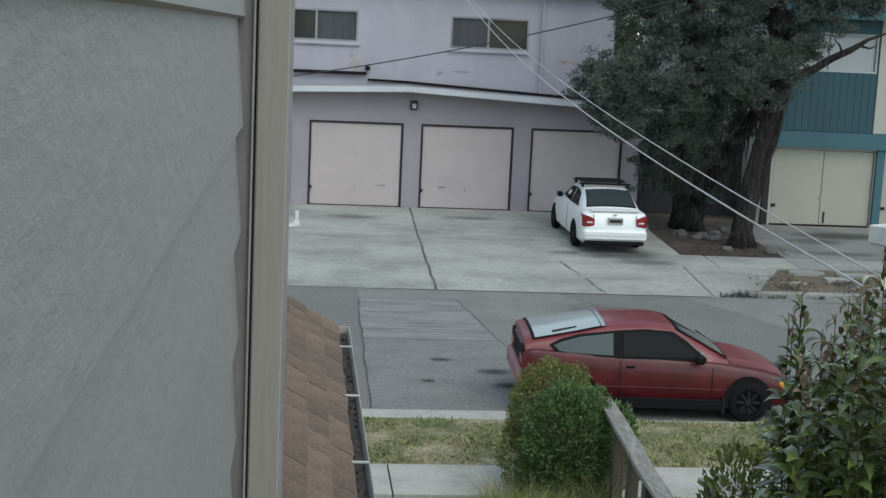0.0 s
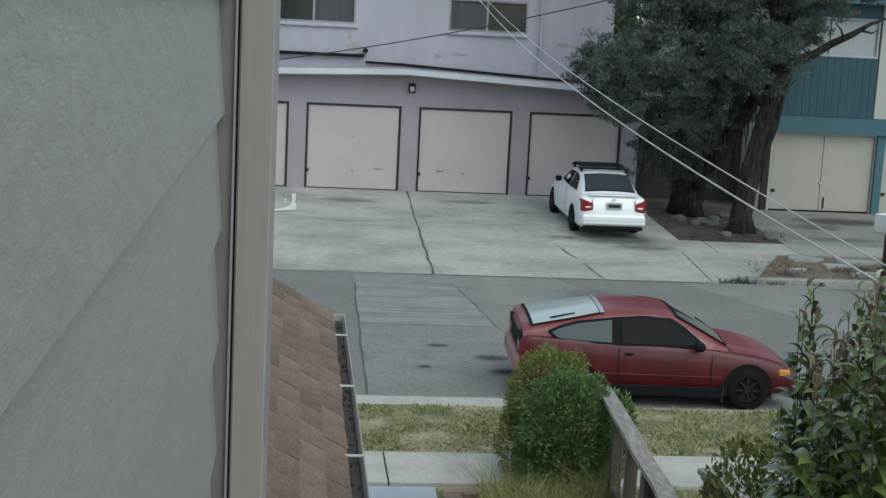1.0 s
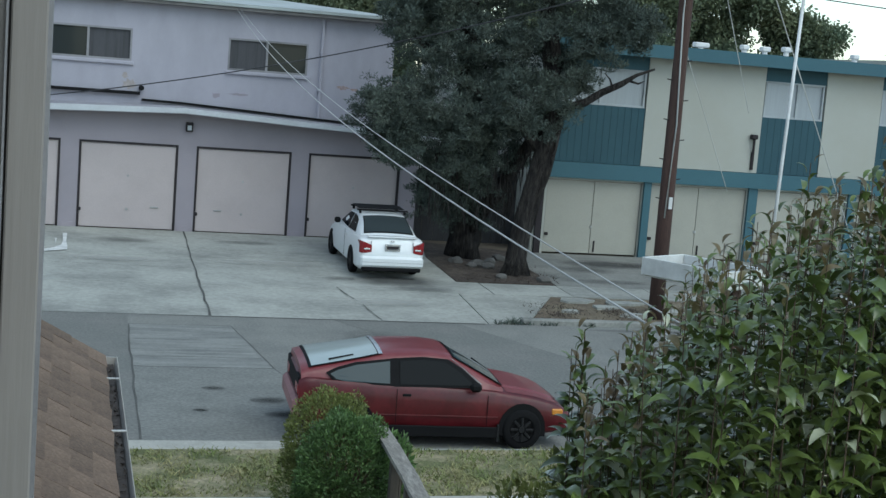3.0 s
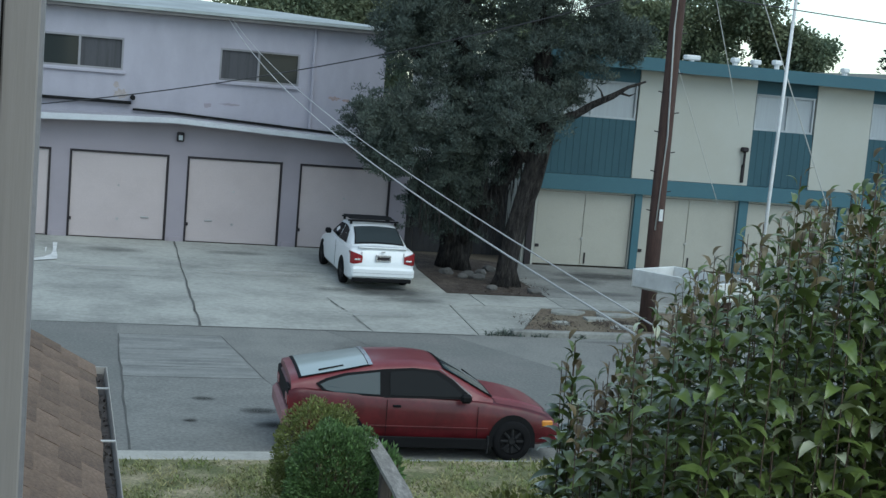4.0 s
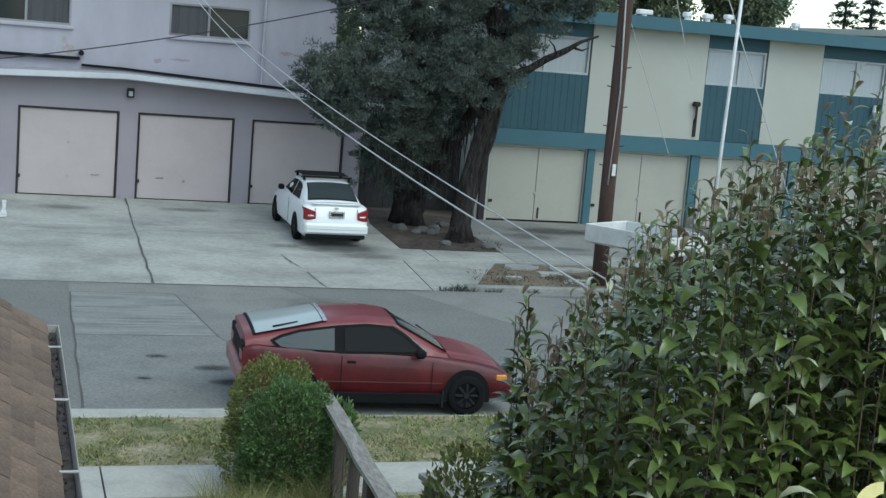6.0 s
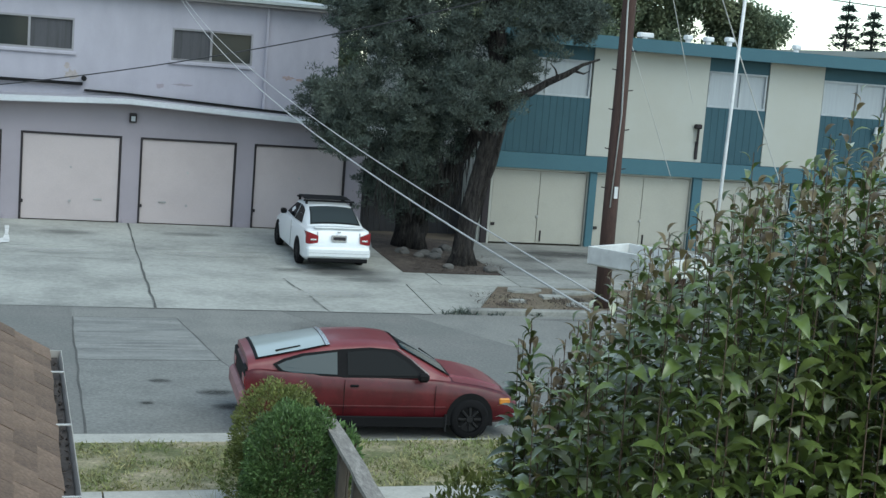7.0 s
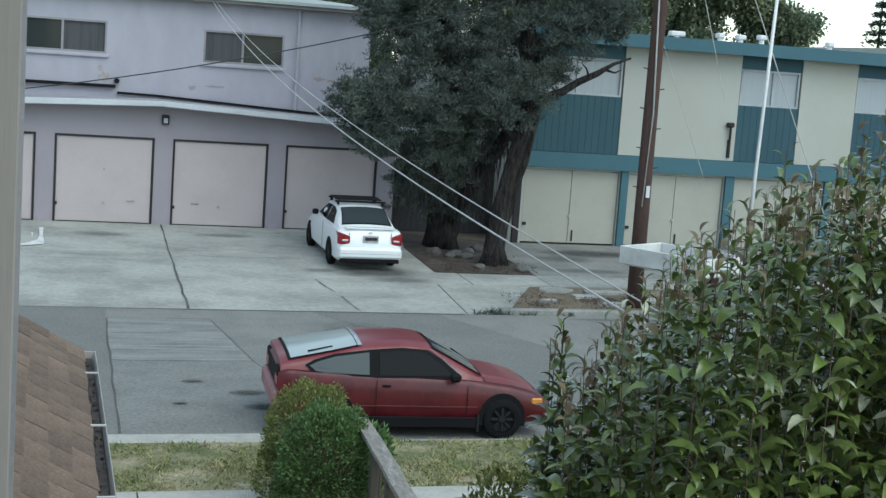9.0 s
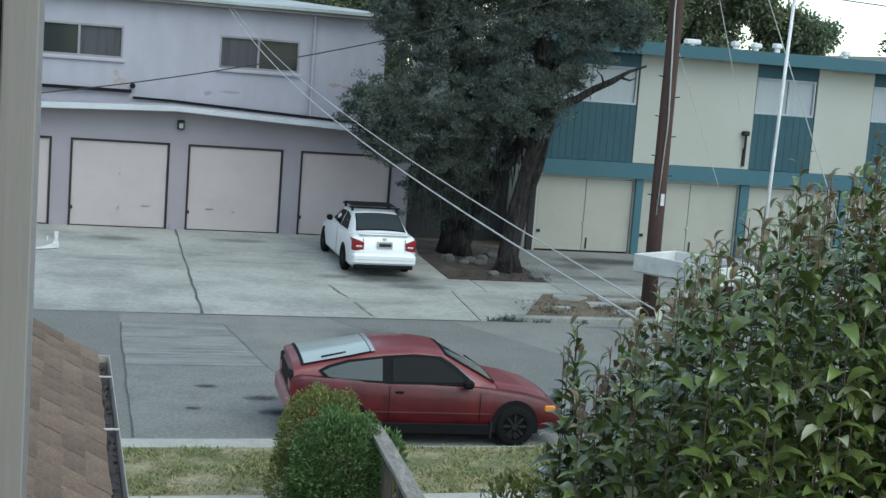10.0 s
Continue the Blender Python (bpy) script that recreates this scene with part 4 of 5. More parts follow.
def wheel(parent, x, y, r, side):
    w = new("wheel")
    w.parent = parent
    w.location = (x, y, r)
    bm = bmesh.new()
    rings = []
    for yy, rr in ((-0.09, 0.62 * r), (-0.095, 0.85 * r), (-0.075, 0.97 * r), (-0.03, r), (0.03, r), (0.075, 0.97 * r), (0.095, 0.85 * r), (0.09, 0.62 * r)):
        rings.append([bm.verts.new((rr * math.cos(a * math.pi / 14), yy, rr * math.sin(a * math.pi / 14))) for a in range(28)])
    for r0, r1 in zip(rings, rings[1:]):
        for k in range(28):
            bm.faces.new((r0[k], r0[(k + 1) % 28], r1[(k + 1) % 28], r1[k]))
    bmesh.ops.recalc_face_normals(bm, faces=bm.faces[:])
    part("tyre", bm, "tyre", w, smooth=True)
    bm = bmesh.new()
    rod(bm, (0, 0.03 * side, 0), (0, 0.07 * side, 0), 0.6 * r, 0.6 * r, 20)
    rod(bm, (0, 0.07 * side, 0), (0, 0.085 * side, 0), 0.2 * r, 0.15 * r, 12)
    for k in range(8):
        a = k * math.pi / 4
        rod(bm, (0.2 * r * math.cos(a), 0.075 * side, 0.2 * r * math.sin(a)), (0.57 * r * math.cos(a), 0.07 * side, 0.57 * r * math.sin(a)), 0.02, 0.02, 6)
    part("rim", bm, "rim", w)


def arch(parent, x, y, r, side):
    """The dark lining of a wheel arch, a little proud of the body side."""
    bm = bmesh.new()
    pts = [(x + r * math.cos(a), r * 0.92 + r * math.sin(a)) for a in [math.pi * k / 12 for k in range(13)]]
    pts = [(x + r, 0.2)] + pts + [(x - r, 0.2)]
    prism(bm, pts, y, y + 0.012 * side)
    part("wheel_arch", bm, "trim_black", parent)


def bar(parent, name, x0, x1, y0, y1, z0, z1, mat, bevel=0.01, label=""):
    return part(name, box(bmesh.new(), x0, x1, y0, y1, z0, z1, bevel), mat, parent, label)


# red three-door hatchback, nose towards +x
red = thing("red_hatchback", (3.02, 17.99, 0.0), "red three-door hatchback car parked at the kerb", "car")
RB = [(0.0, 0.79, 0.29, 0.85, 0.9), (0.05, 0.805, 0.26, 0.88, 0.95), (0.16, 0.815, 0.24, 0.89, 0.96), (0.3, 0.825, 0.22, 0.88, 0.94), (0.9, 0.835, 0.2, 0.85, 0.88), (1.7, 0.835, 0.2, 0.825, 0.85),
      (2.6, 0.83, 0.2, 0.79, 0.84), (2.85, 0.825, 0.2, 0.765, 0.82), (3.3, 0.815, 0.21, 0.705, 0.755), (3.6, 0.8, 0.23, 0.635, 0.675), (3.78, 0.77, 0.26, 0.56, 0.59), (3.86, 0.72, 0.3, 0.49, 0.51)]
RC = [(0.03, 0.75, 0.86, 0.7, 0.99), (0.12, 0.755, 0.86, 0.7, 1.015), (0.75, 0.775, 0.85, 0.64, 1.13), (1.12, 0.785, 0.84, 0.6, 1.205), (1.3, 0.785, 0.84, 0.6, 1.225), (1.75, 0.785, 0.82, 0.58, 1.245), (2.1, 0.785, 0.81, 0.58, 1.215), (2.5, 0.77, 0.8, 0.62, 1.02),
      (2.88, 0.74, 0.79, 0.68, 0.83)]


def hatch_body(rows):
    """Wedge body: crisp shoulder, flat flanks tucked in below, a raised panel along the bonnet."""
    rings = []
    for x, w, zb, zs, zt in finer(rows, 0.05):
        h, c = zs - zb, zt - zs
        half = [(0.9 * w, zb), (0.965 * w, zb + 0.1 * h), (0.992 * w, zb + 0.36 * h), (w, zb + 0.42 * h), (0.998 * w, zb + 0.7 * h), (0.975 * w, zb + 0.93 * h), (0.945 * w, zs), (0.9 * w, zs + c * 0.25),
                (0.6 * w, zs + c * 0.55), (0.54 * w, zs + c * 0.92), (0.3 * w, zs + c), (0, zt)]
        rings.append([(x, -y, z) for y, z in half] + [(x, y, z) for y, z in half[-2::-1]])
    return loft(rings)


red.scale = (0.965, 1, 1)
red.rotation_euler = (0, 0, radians(-3.5))
RF = finer(RC, 0.06)
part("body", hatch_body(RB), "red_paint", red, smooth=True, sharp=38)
# bonnet skin just above the body, its paler red painting the sky's reflection
bm = bmesh.new()
skin = []
for x, w, zb, zs, zt in finer(RB, 0.05):
    if 2.86 < x < 3.68:
        c = zt - zs
        half = [(0.885 * w, zs + c * 0.28), (0.6 * w, zs + c * 0.56), (0.54 * w, zs + c * 0.93), (0.3 * w, zs + c), (0.0, zt)]
        skin.append([bm.verts.new((x, -y, z + 0.005)) for y, z in half] + [bm.verts.new((x, y, z + 0.005)) for y, z in half[-2::-1]])
for r0, r1 in zip(skin, skin[1:]):
    for k in range(8):
        bm.faces.new((r0[k], r0[k + 1], r1[k + 1], r1[k]))
part("bonnet", bm, "red_skylit", red, "red bonnet, coloured paler to paint sky reflection", smooth=True, sharp=12)
part("cabin", car_cabin(RC), "red_skylit", red, "red roof and pillars, coloured paler to paint sky reflection", smooth=True, sharp=40)
part("hatch_seal", top_pane(RF, 0.13, 1.11, 0.02, 0.012, 14), "trim_black", red, smooth=True)
part("rear_window", top_pane(RF, 0.17, 1.08, 0.05, 0.018, 14), "hatch_glass", red, "large hatch glass with sky reflection in its pale colour", smooth=True)
part("hatch_strip", top_pane(RF, 1.09, 1.145, 0.015, 0.02, 2), "chrome", red)
part("screen_seal", top_pane(RF, 2.13, 2.85, 0.015, 0.012, 14), "trim_black", red, smooth=True)
part("windscreen", top_pane(RF, 2.17, 2.81, 0.05, 0.018, 14), "screen_glass", red, smooth=True)
for s in (-1, 1):
    part("window_seal", side_pane(RF, [(0.36, 0.965), (0.5, 1.03), (0.76, 1.1), (1.3, 1.165), (1.34, 1.165), (1.34, 0.825), (0.6, 0.84), (0.46, 0.87)], s, 0.014), "trim_black", red)
    part("quarter_window", side_pane(RF, [(0.42, 0.955), (0.53, 1.005), (0.78, 1.07), (1.24, 1.13), (1.24, 0.855), (0.63, 0.865), (0.5, 0.89)], s, 0.02), "quarter_glass", red, "quarter glass with sky reflection in its paler colour")
    part("window_seal", side_pane(RF, [(1.3, 1.165), (1.7, 1.192), (2.06, 1.17), (2.28, 1.05), (2.5, 0.875), (2.52, 0.82), (1.3, 0.82)], s, 0.0145), "trim_black", red)
    part("door_window", side_pane(RF, [(1.38, 1.135), (1.7, 1.16), (2.01, 1.14), (2.22, 1.025), (2.41, 0.875), (2.41, 0.85), (1.38, 0.85)], s, 0.021), "door_glass", red)
    part("pillar_trim", side_pane(RF, [(2.08, 1.19), (2.12, 1.178), (2.54, 0.875), (2.52, 0.86), (2.31, 1.045)], s, 0.016), "pillar_grey", red)
    y = s * 0.836
    arch(red, 0.72, s * 0.828, 0.335, s)
    arch(red, 3.14, s * 0.818, 0.335, s)
    wheel(red, 0.72, s * 0.765, 0.285, s)
    wheel(red, 3.14, s * 0.76, 0.285, s)
    bar(red, "sill_trim", 1.06, 2.8, y - 0.03, y + 0.004, 0.17, 0.315, "trim_black")
    bar(red, "mudflap", 2.77, 2.8, y - 0.05, y + 0.006, 0.12, 0.36, "rim")
    bar(red, "door_handle", 1.42, 1.54, y - 0.012, y + 0.008, 0.7, 0.735, "trim_black")
    bar(red, "door_gap", 1.34, 1.346, y - 0.006, y + 0.001, 0.32, 0.8, "trim_black", 0)
    bar(red, "door_gap", 2.62, 2.626, y - 0.008, y + 0.0005, 0.32, 0.74, "trim_black", 0)
    bar(red, "side_moulding", 1.06, 2.78, y - 0.004, y + 0.008, 0.435, 0.455, "red_paint", 0.003)
    bar(red, "mirror", 2.34, 2.5, s * 0.83 - 0.02, s * 0.95 + 0.0, 0.8, 0.92, "trim_black", 0.035)
    bar(red, "marker_light", 3.56, 3.72, s * 0.775 - 0.035, s * 0.775 + 0.035, 0.49, 0.575, "amber", 0.015)
    bar(red, "headlight", 3.7, 3.83, s * 0.52 - 0.16, s * 0.52 + 0.16, 0.45, 0.54, "chrome", 0.025)
    bar(red, "tail_light", -0.012, 0.08, s * 0.6 - 0.16, s * 0.6 + 0.16, 0.66, 0.8, "tail_red", 0.015)
M["pinkish_bumper"] = material("pinkish_bumper", (0.3, 0.15, 0.15), 0.6, 0.1, 12, 3)
part("tail_panel", box(bmesh.new(), -0.008, 0.06, -0.74, 0.74, 0.64, 0.9, 0.015), "trim_black", red, "black panel below the hatch")
part("rear_bumper", box(bmesh.new(), -0.07, 0.1, -0.78, 0.78, 0.36, 0.62, 0.05), "pinkish_bumper", red, "pale pinkish bumper")
part("front_bumper", box(bmesh.new(), 3.7, 3.89, -0.74, 0.74, 0.25, 0.44, 0.05), "red_paint", red)
part("front_skirt", box(bmesh.new(), 3.68, 3.86, -0.7, 0.7, 0.17, 0.25, 0.03), "trim_black", red)
part("wiper", rod(bmesh.new(), (0.42, -0.5, 1.085), (0.76, -0.44, 1.15), 0.02, 0.014), "trim_black", red)
part("wiper", rod(bmesh.new(), (2.8, 0.1, 0.9), (2.68, 0.55, 0.95), 0.01), "trim_black", red)

# white four-door saloon, nose towards the garages
white = thing("white_saloon", (7.14, 29.63, 0.0), "white four-door saloon car with a dark roof rack", "car")
white.matrix_world = Matrix.Translation((7.05, 29.7, lie(30.6) - 0.025)) @ Euler((radians(0), radians(-1.6), radians(90.6)), "XYZ").to_matrix().to_4x4() @ Matrix.Diagonal((0.92, 0.91, 0.95, 1))
WB = [(0.0, 0.7, 0.3, 0.6, 0.62), (0.07, 0.79, 0.25, 0.7, 0.74), (0.12, 0.82, 0.22, 0.9, 0.97), (0.3, 0.84, 0.21, 0.93, 1.01), (0.7, 0.85, 0.2, 0.93, 1.0), (1.5, 0.855, 0.2, 0.92, 0.96), (2.9, 0.855, 0.2, 0.9, 0.98), (3.4, 0.84, 0.2, 0.82, 0.92),
      (4.0, 0.8, 0.22, 0.7, 0.8), (4.3, 0.74, 0.25, 0.58, 0.66), (4.42, 0.62, 0.3, 0.45, 0.5)]
WC = [(0.5, 0.72, 0.95, 0.66, 1.0), (0.85, 0.77, 0.94, 0.6, 1.22), (1.2, 0.79, 0.93, 0.57, 1.37), (1.7, 0.79, 0.93, 0.57, 1.41), (2.3, 0.79, 0.92, 0.57, 1.39), (2.7, 0.77, 0.92, 0.6, 1.2), (3.15, 0.74, 0.92, 0.66, 0.96)]
WF = finer(WC, 0.06)
part("body", car_body(WB), "white_car", white, smooth=True, sharp=35)
part("cabin", car_cabin(WC), "white_car", white, smooth=True, sharp=40)
part("window_seal", top_pane(WF, 0.53, 1.16, 0.015, 0.014, 14), "trim_black", white, smooth=True)
part("rear_window", top_pane(WF, 0.56, 1.13, 0.045, 0.02, 14), "rear_glass", white, smooth=True)
part("windscreen", top_pane(WF, 2.4, 3.08, 0.05, 0.02, 14), "car_glass", white, smooth=True)
for s in (-1, 1):
    part("rear_door_window", side_pane(WF, [(0.95, 0.98), (1.2, 1.25), (1.45, 1.31), (1.72, 1.33), (1.72, 0.98)], s, 0.01), "car_glass", white)
    part("front_door_window", side_pane(WF, [(1.78, 1.33), (2.25, 1.31), (2.55, 1.18), (2.88, 0.99), (1.78, 0.98)], s, 0.01), "car_glass", white)
    arch(white, 0.92, s * 0.845, 0.35, s)
    arch(white, 3.53, s * 0.825, 0.35, s)
    wheel(white, 0.92, s * 0.775, 0.3, s)
    wheel(white, 3.53, s * 0.77, 0.3, s)
    bar(white, "mirror", 2.62, 2.78, s * 0.88 - 0.08, s * 0.88 + 0.07, 0.95, 1.08, "trim_black", 0.03)
    lamp = new("tail_light")
    lamp.parent = white
    lens = bmesh.new()
    for yy, x0, z0, z1 in ((0.53, 0.0, 0.66, 0.82), (0.66, 0.0, 0.63, 0.87), (0.76, 0.03, 0.62, 0.9), (0.815, 0.1, 0.63, 0.91)):
        for xx, e in ((x0, 0.0), (x0 + 0.25, 0.02)):
            lens.verts.new((xx, s * yy, z0 + e))
            lens.verts.new((xx, s * yy, z1 - e))
    bmesh.ops.convex_hull(lens, input=lens.verts[:])
    part("red_lens", lens, "tail_red", lamp)
    part("clear_lens", box(bmesh.new(), -0.012, 0.1, s * 0.65 - 0.08, s * 0.65 + 0.08, 0.705, 0.745, 0.012), "chrome", lamp)
    bar(white, "boot_gap", 0.06, 0.14, s * 0.535 - 0.004, s * 0.535 + 0.004, 0.6, 0.9, "window_frame", 0)
    bar(white, "door_gap", 1.745, 1.752, s * 0.857 - 0.004, s * 0.857 + 0.003, 0.3, 0.93, "trim_black", 0)
    bar(white, "door_handle", 1.55, 1.7, s * 0.857 - 0.01, s * 0.857 + 0.012, 0.8, 0.84, "white_car")
part("rear_bumper", box(bmesh.new(), -0.07, 0.2, -0.8, 0.8, 0.3, 0.56, 0.05), "white_car", white)
part("bumper_skirt", box(bmesh.new(), -0.04, 0.2, -0.74, 0.74, 0.2, 0.3, 0.02), "trim_black", white)
plate_ob = part("number_plate", box(bmesh.new(), -0.014, 0.06, -0.19, 0.19, 0.69, 0.85, 0.006), "chrome", white)
part("plate_bar", boxed(-0.02, -0.015, -0.15, 0.15, 0.735, 0.805), "dark_trim", plate_ob)
part("boot_lid_line", boxed(0.02, 0.06, -0.62, 0.62, 0.605, 0.613), "window_frame", white)
part("bumper_line", boxed(-0.073, -0.068, -0.76, 0.76, 0.42, 0.428), "window_frame", white)
part("badge", box(bmesh.new(), 0.05, 0.09, -0.05, 0.05, 0.9, 0.93, 0.01), "chrome", white)
part("rear_spoiler", box(bmesh.new(), 0.1, 0.24, -0.62, 0.62, 0.985, 1.02, 0.012), "white_car", white)
rack = new("roof_rack")
rack.parent = white
for x in (1.35, 2.15):
    part("crossbar", box(bmesh.new(), x, x + 0.06, -0.66, 0.66, 1.45, 1.49, 0.01), "trim_black", rack)
    for s in (-1, 1):
        part("foot", box(bmesh.new(), x, x + 0.06, s * 0.58 - 0.03, s * 0.58 + 0.03, 1.38, 1.45, 0.01), "trim_black", rack)
part("deck", box(bmesh.new(), 1.5, 2.3, -0.6, 0.6, 1.49, 1.505, 0.006), "trim_black", rack)
for s in (-1, 1):
    part("head_rest", box(bmesh.new(), 1.18, 1.26, s * 0.34 - 0.12, s * 0.34 + 0.12, 1.02, 1.2, 0.04), "seat_cloth", white)

# ---------------------------------------------------------------- plants
M["cypress_leaf"] = material("cypress_leaf", (0.066, 0.088, 0.076), 0.75, 0.2, 4, 1.3, 0.0, tint=(0.115, 0.132, 0.102), island=0.4, sheer=0.15)
M["hedge_leaf"] = material("hedge_leaf", (0.105, 0.175, 0.058), 0.5, 0.15, 6, 2, 0.0, tint=(0.12, 0.205, 0.07), island=0.45, sheer=0.25)
M["box_leaf"] = material("box_leaf", (0.165, 0.2, 0.06), 0.55, 0.15, 6, 2, 0.0, tint=(0.21, 0.21, 0.065), island=0.4, sheer=0.25)
M["shrub_leaf"] = material("shrub_leaf", (0.108, 0.155, 0.042), 0.3, 0.15, 9, 1.6, 0.0, tint=(0.15, 0.185, 0.05), island=0.45, spec=0.6, sheer=0.1, coat=0.25)
M["near_leaf"] = material("near_leaf", (0.088, 0.132, 0.04), 0.3, 0.15, 3, 1.0, 0.0, tint=(0.115, 0.15, 0.045), spread=0.4, spec=0.6, sheer=0.08, coat=0.25)
M["shrub_tip"] = material("shrub_tip", (0.17, 0.125, 0.07), 0.28, 0.15, 9, 2, 0.0, tint=(0.21, 0.19, 0.085), island=0.35, spec=0.5, sheer=0.3)
M["stem"] = material("stem", (0.09, 0.06, 0.04), 0.8, 0.2)
M["grass_green"] = material("grass_green", (0.16, 0.195, 0.06), 0.7, 0.2, 7, 2.4, 0.0, tint=(0.42, 0.35, 0.19), island=0.35)
M["grass_tall"] = material("grass_tall", (0.21, 0.22, 0.075), 0.7, 0.15, 4, 1.5, 0.0, tint=(0.24, 0.22, 0.1), island=0.35)
# distance haze is mixed into this lighter, bluish leaf colour
M["far_leaf"] = material("far_leaf", (0.12, 0.165, 0.11), 0.8, 0.2, 1, 0.25, 0.0, tint=(0.25, 0.25, 0.12), island=0.3, sheer=0.3)
M["conifer"] = material("conifer", (0.02, 0.035, 0.028), 0.85, 0.2, 1, 0.3, 0.0, island=0.35)
# sky sheen on the glossy shrub, put into a pale leaf colour
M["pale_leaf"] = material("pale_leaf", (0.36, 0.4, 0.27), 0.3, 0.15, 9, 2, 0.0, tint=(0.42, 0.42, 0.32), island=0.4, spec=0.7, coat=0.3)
prng = np.random.default_rng(7)


def quads(name, verts, faces, mat, parent=None, label=""):
    me = bpy.data.meshes.new(name)
    me.from_pydata([tuple(v) for v in verts], [], [tuple(f) for f in faces])
    me.materials.append(M[mat])
    ob = new(name, me)
    if parent:
        ob.parent = parent
    if label:
        ob["label"] = label
    return ob


def leaf_cloud(centres, out, long, wide, spread=0.8):
    """Diamond leaves at centres, pointing along out with some spread; returns vertices and faces."""
    n = len(centres)
    d = out + prng.normal(0, spread, (n, 3))
    d /= np.linalg.norm(d, axis=1, keepdims=True) + 1e-9
    s = np.cross(d, prng.normal(0, 1, (n, 3)))
    s /= np.linalg.norm(s, axis=1, keepdims=True) + 1e-9
    k = prng.uniform(0.6, 1.35, (n, 1))
    L, W = long * k, wide * k
    up = np.cross(s, d)
    v = np.stack([centres - d * L * 0.5, centres + s * W * 0.5 + up * W * 0.15, centres + d * L * 0.5, centres - s * W * 0.5 + up * W * 0.15], 1).reshape(-1, 3)
    f = np.arange(4 * n).reshape(-1, 4)
    return v, f


def ball_points(n, centre, radii, shell=0.75, rough=0.25, seed=0.0):
    """Points in the outer part of a lumpy ellipsoid, with their outward directions."""
    d = prng.normal(0, 1, (n, 3))
    d /= np.linalg.norm(d, axis=1, keepdims=True)
    lump = np.array([noise.noise(Vector(p * 2.2) + Vector((seed, seed, seed))) + 0.6 * noise.noise(Vector(p * 5.5) + Vector((seed, 0, 0))) for p in d])
    r = (shell + (1 - shell) * prng.uniform(0, 1, n) ** 0.5) * (1 + rough * lump)
    return np.array(centre) + d * r[:, None] * np.array(radii), d


def clumps(centres, out, per, size):
    """Several leaf places round every centre."""
    n = len(centres)
    c = np.repeat(centres, per, 0) + prng.normal(0, size, (n * per, 3))
    return c, np.repeat(out, per, 0)


# the cypress: two trunks, limbs, a dead branch, a dark ragged crown
cyp = thing("cypress_tree", (0, 0, 0), "large dark ragged cypress with a leaning double trunk", "tree")
bm = bmesh.new()
limb(bm, [(10.35, 30.9, 0.15), (10.42, 30.95, 0.7), (10.55, 31, 1.7), (10.85, 31.05, 2.8), (11.05, 31.1, 4.0), (11.0, 31.2, 5.4), (10.7, 31.4, 7.2), (10.5, 31.5, 9.0)], [0.34, 0.24, 0.21, 0.24, 0.22, 0.2, 0.16, 0.08], 18, 0.9)
part("trunk", bm, "bark", cyp, smooth=True)
bm = bmesh.new()
limb(bm, [(9.75, 33.2, 0.25), (9.7, 33.1, 0.8), (9.6, 32.9, 2.0), (9.5, 32.6, 3.4), (9.3, 32.3, 5.0), (9.0, 32.1, 7.0), (8.8, 32, 9.2)], [0.42, 0.3, 0.25, 0.27, 0.25, 0.2, 0.1], 18, 0.9)
part("trunk", bm, "bark", cyp, smooth=True)
for pts, r in (([(9.7, 33.0, 1.0), (10.3, 32.5, 2.2), (10.8, 32.0, 3.3), (11.2, 31.7, 4.6)], (0.22, 0.2, 0.17, 0.1)),
               ([(9.4, 32.5, 3.2), (8.3, 31.8, 3.7), (7.2, 31.4, 3.7), (6.6, 31.2, 3.5)], (0.18, 0.13, 0.09, 0.04)),
               ([(9.3, 32.3, 4.8), (8.2, 31.8, 5.4), (7.4, 31.5, 5.9)], (0.16, 0.1, 0.05)),
               ([(10.9, 31.1, 3.2), (9.9, 31.0, 4.2), (9.0, 30.9, 4.6)], (0.15, 0.1, 0.05)),
               ([(11.0, 31.2, 5.2), (12.0, 31.1, 6.0), (12.8, 31.0, 6.6)], (0.14, 0.09, 0.04)),
               ([(9.6, 32.9, 1.4), (9.1, 33.0, 2.4), (8.9, 32.9, 3.4)], (0.14, 0.1, 0.05))):
    part("limb", limb(bmesh.new(), pts, r, 8, 0.3), "bark", cyp, smooth=True)
bm = limb(bmesh.new(), [(11.0, 31.05, 4.05), (11.35, 30.9, 4.36), (11.75, 30.85, 4.5), (12.15, 30.8, 4.78), (12.6, 30.75, 5.0), (12.95, 30.7, 5.25), (13.4, 30.7, 5.42)], [0.13, 0.1, 0.1, 0.08, 0.07, 0.05, 0.022], 8, 0.7)
limb(bm, [(12.4, 30.8, 4.9), (12.3, 30.75, 5.1), (12.15, 30.7, 5.22)], [0.035, 0.02, 0.01], 6)
limb(bm, [(12.7, 30.75, 5.12), (13.05, 30.8, 5.05), (13.2, 30.8, 5.12)], [0.04, 0.025, 0.01], 6)
part("dead_branch", bm, "bark", cyp, "bare dead branch", smooth=True)
V, Fc, base = [], [], 0
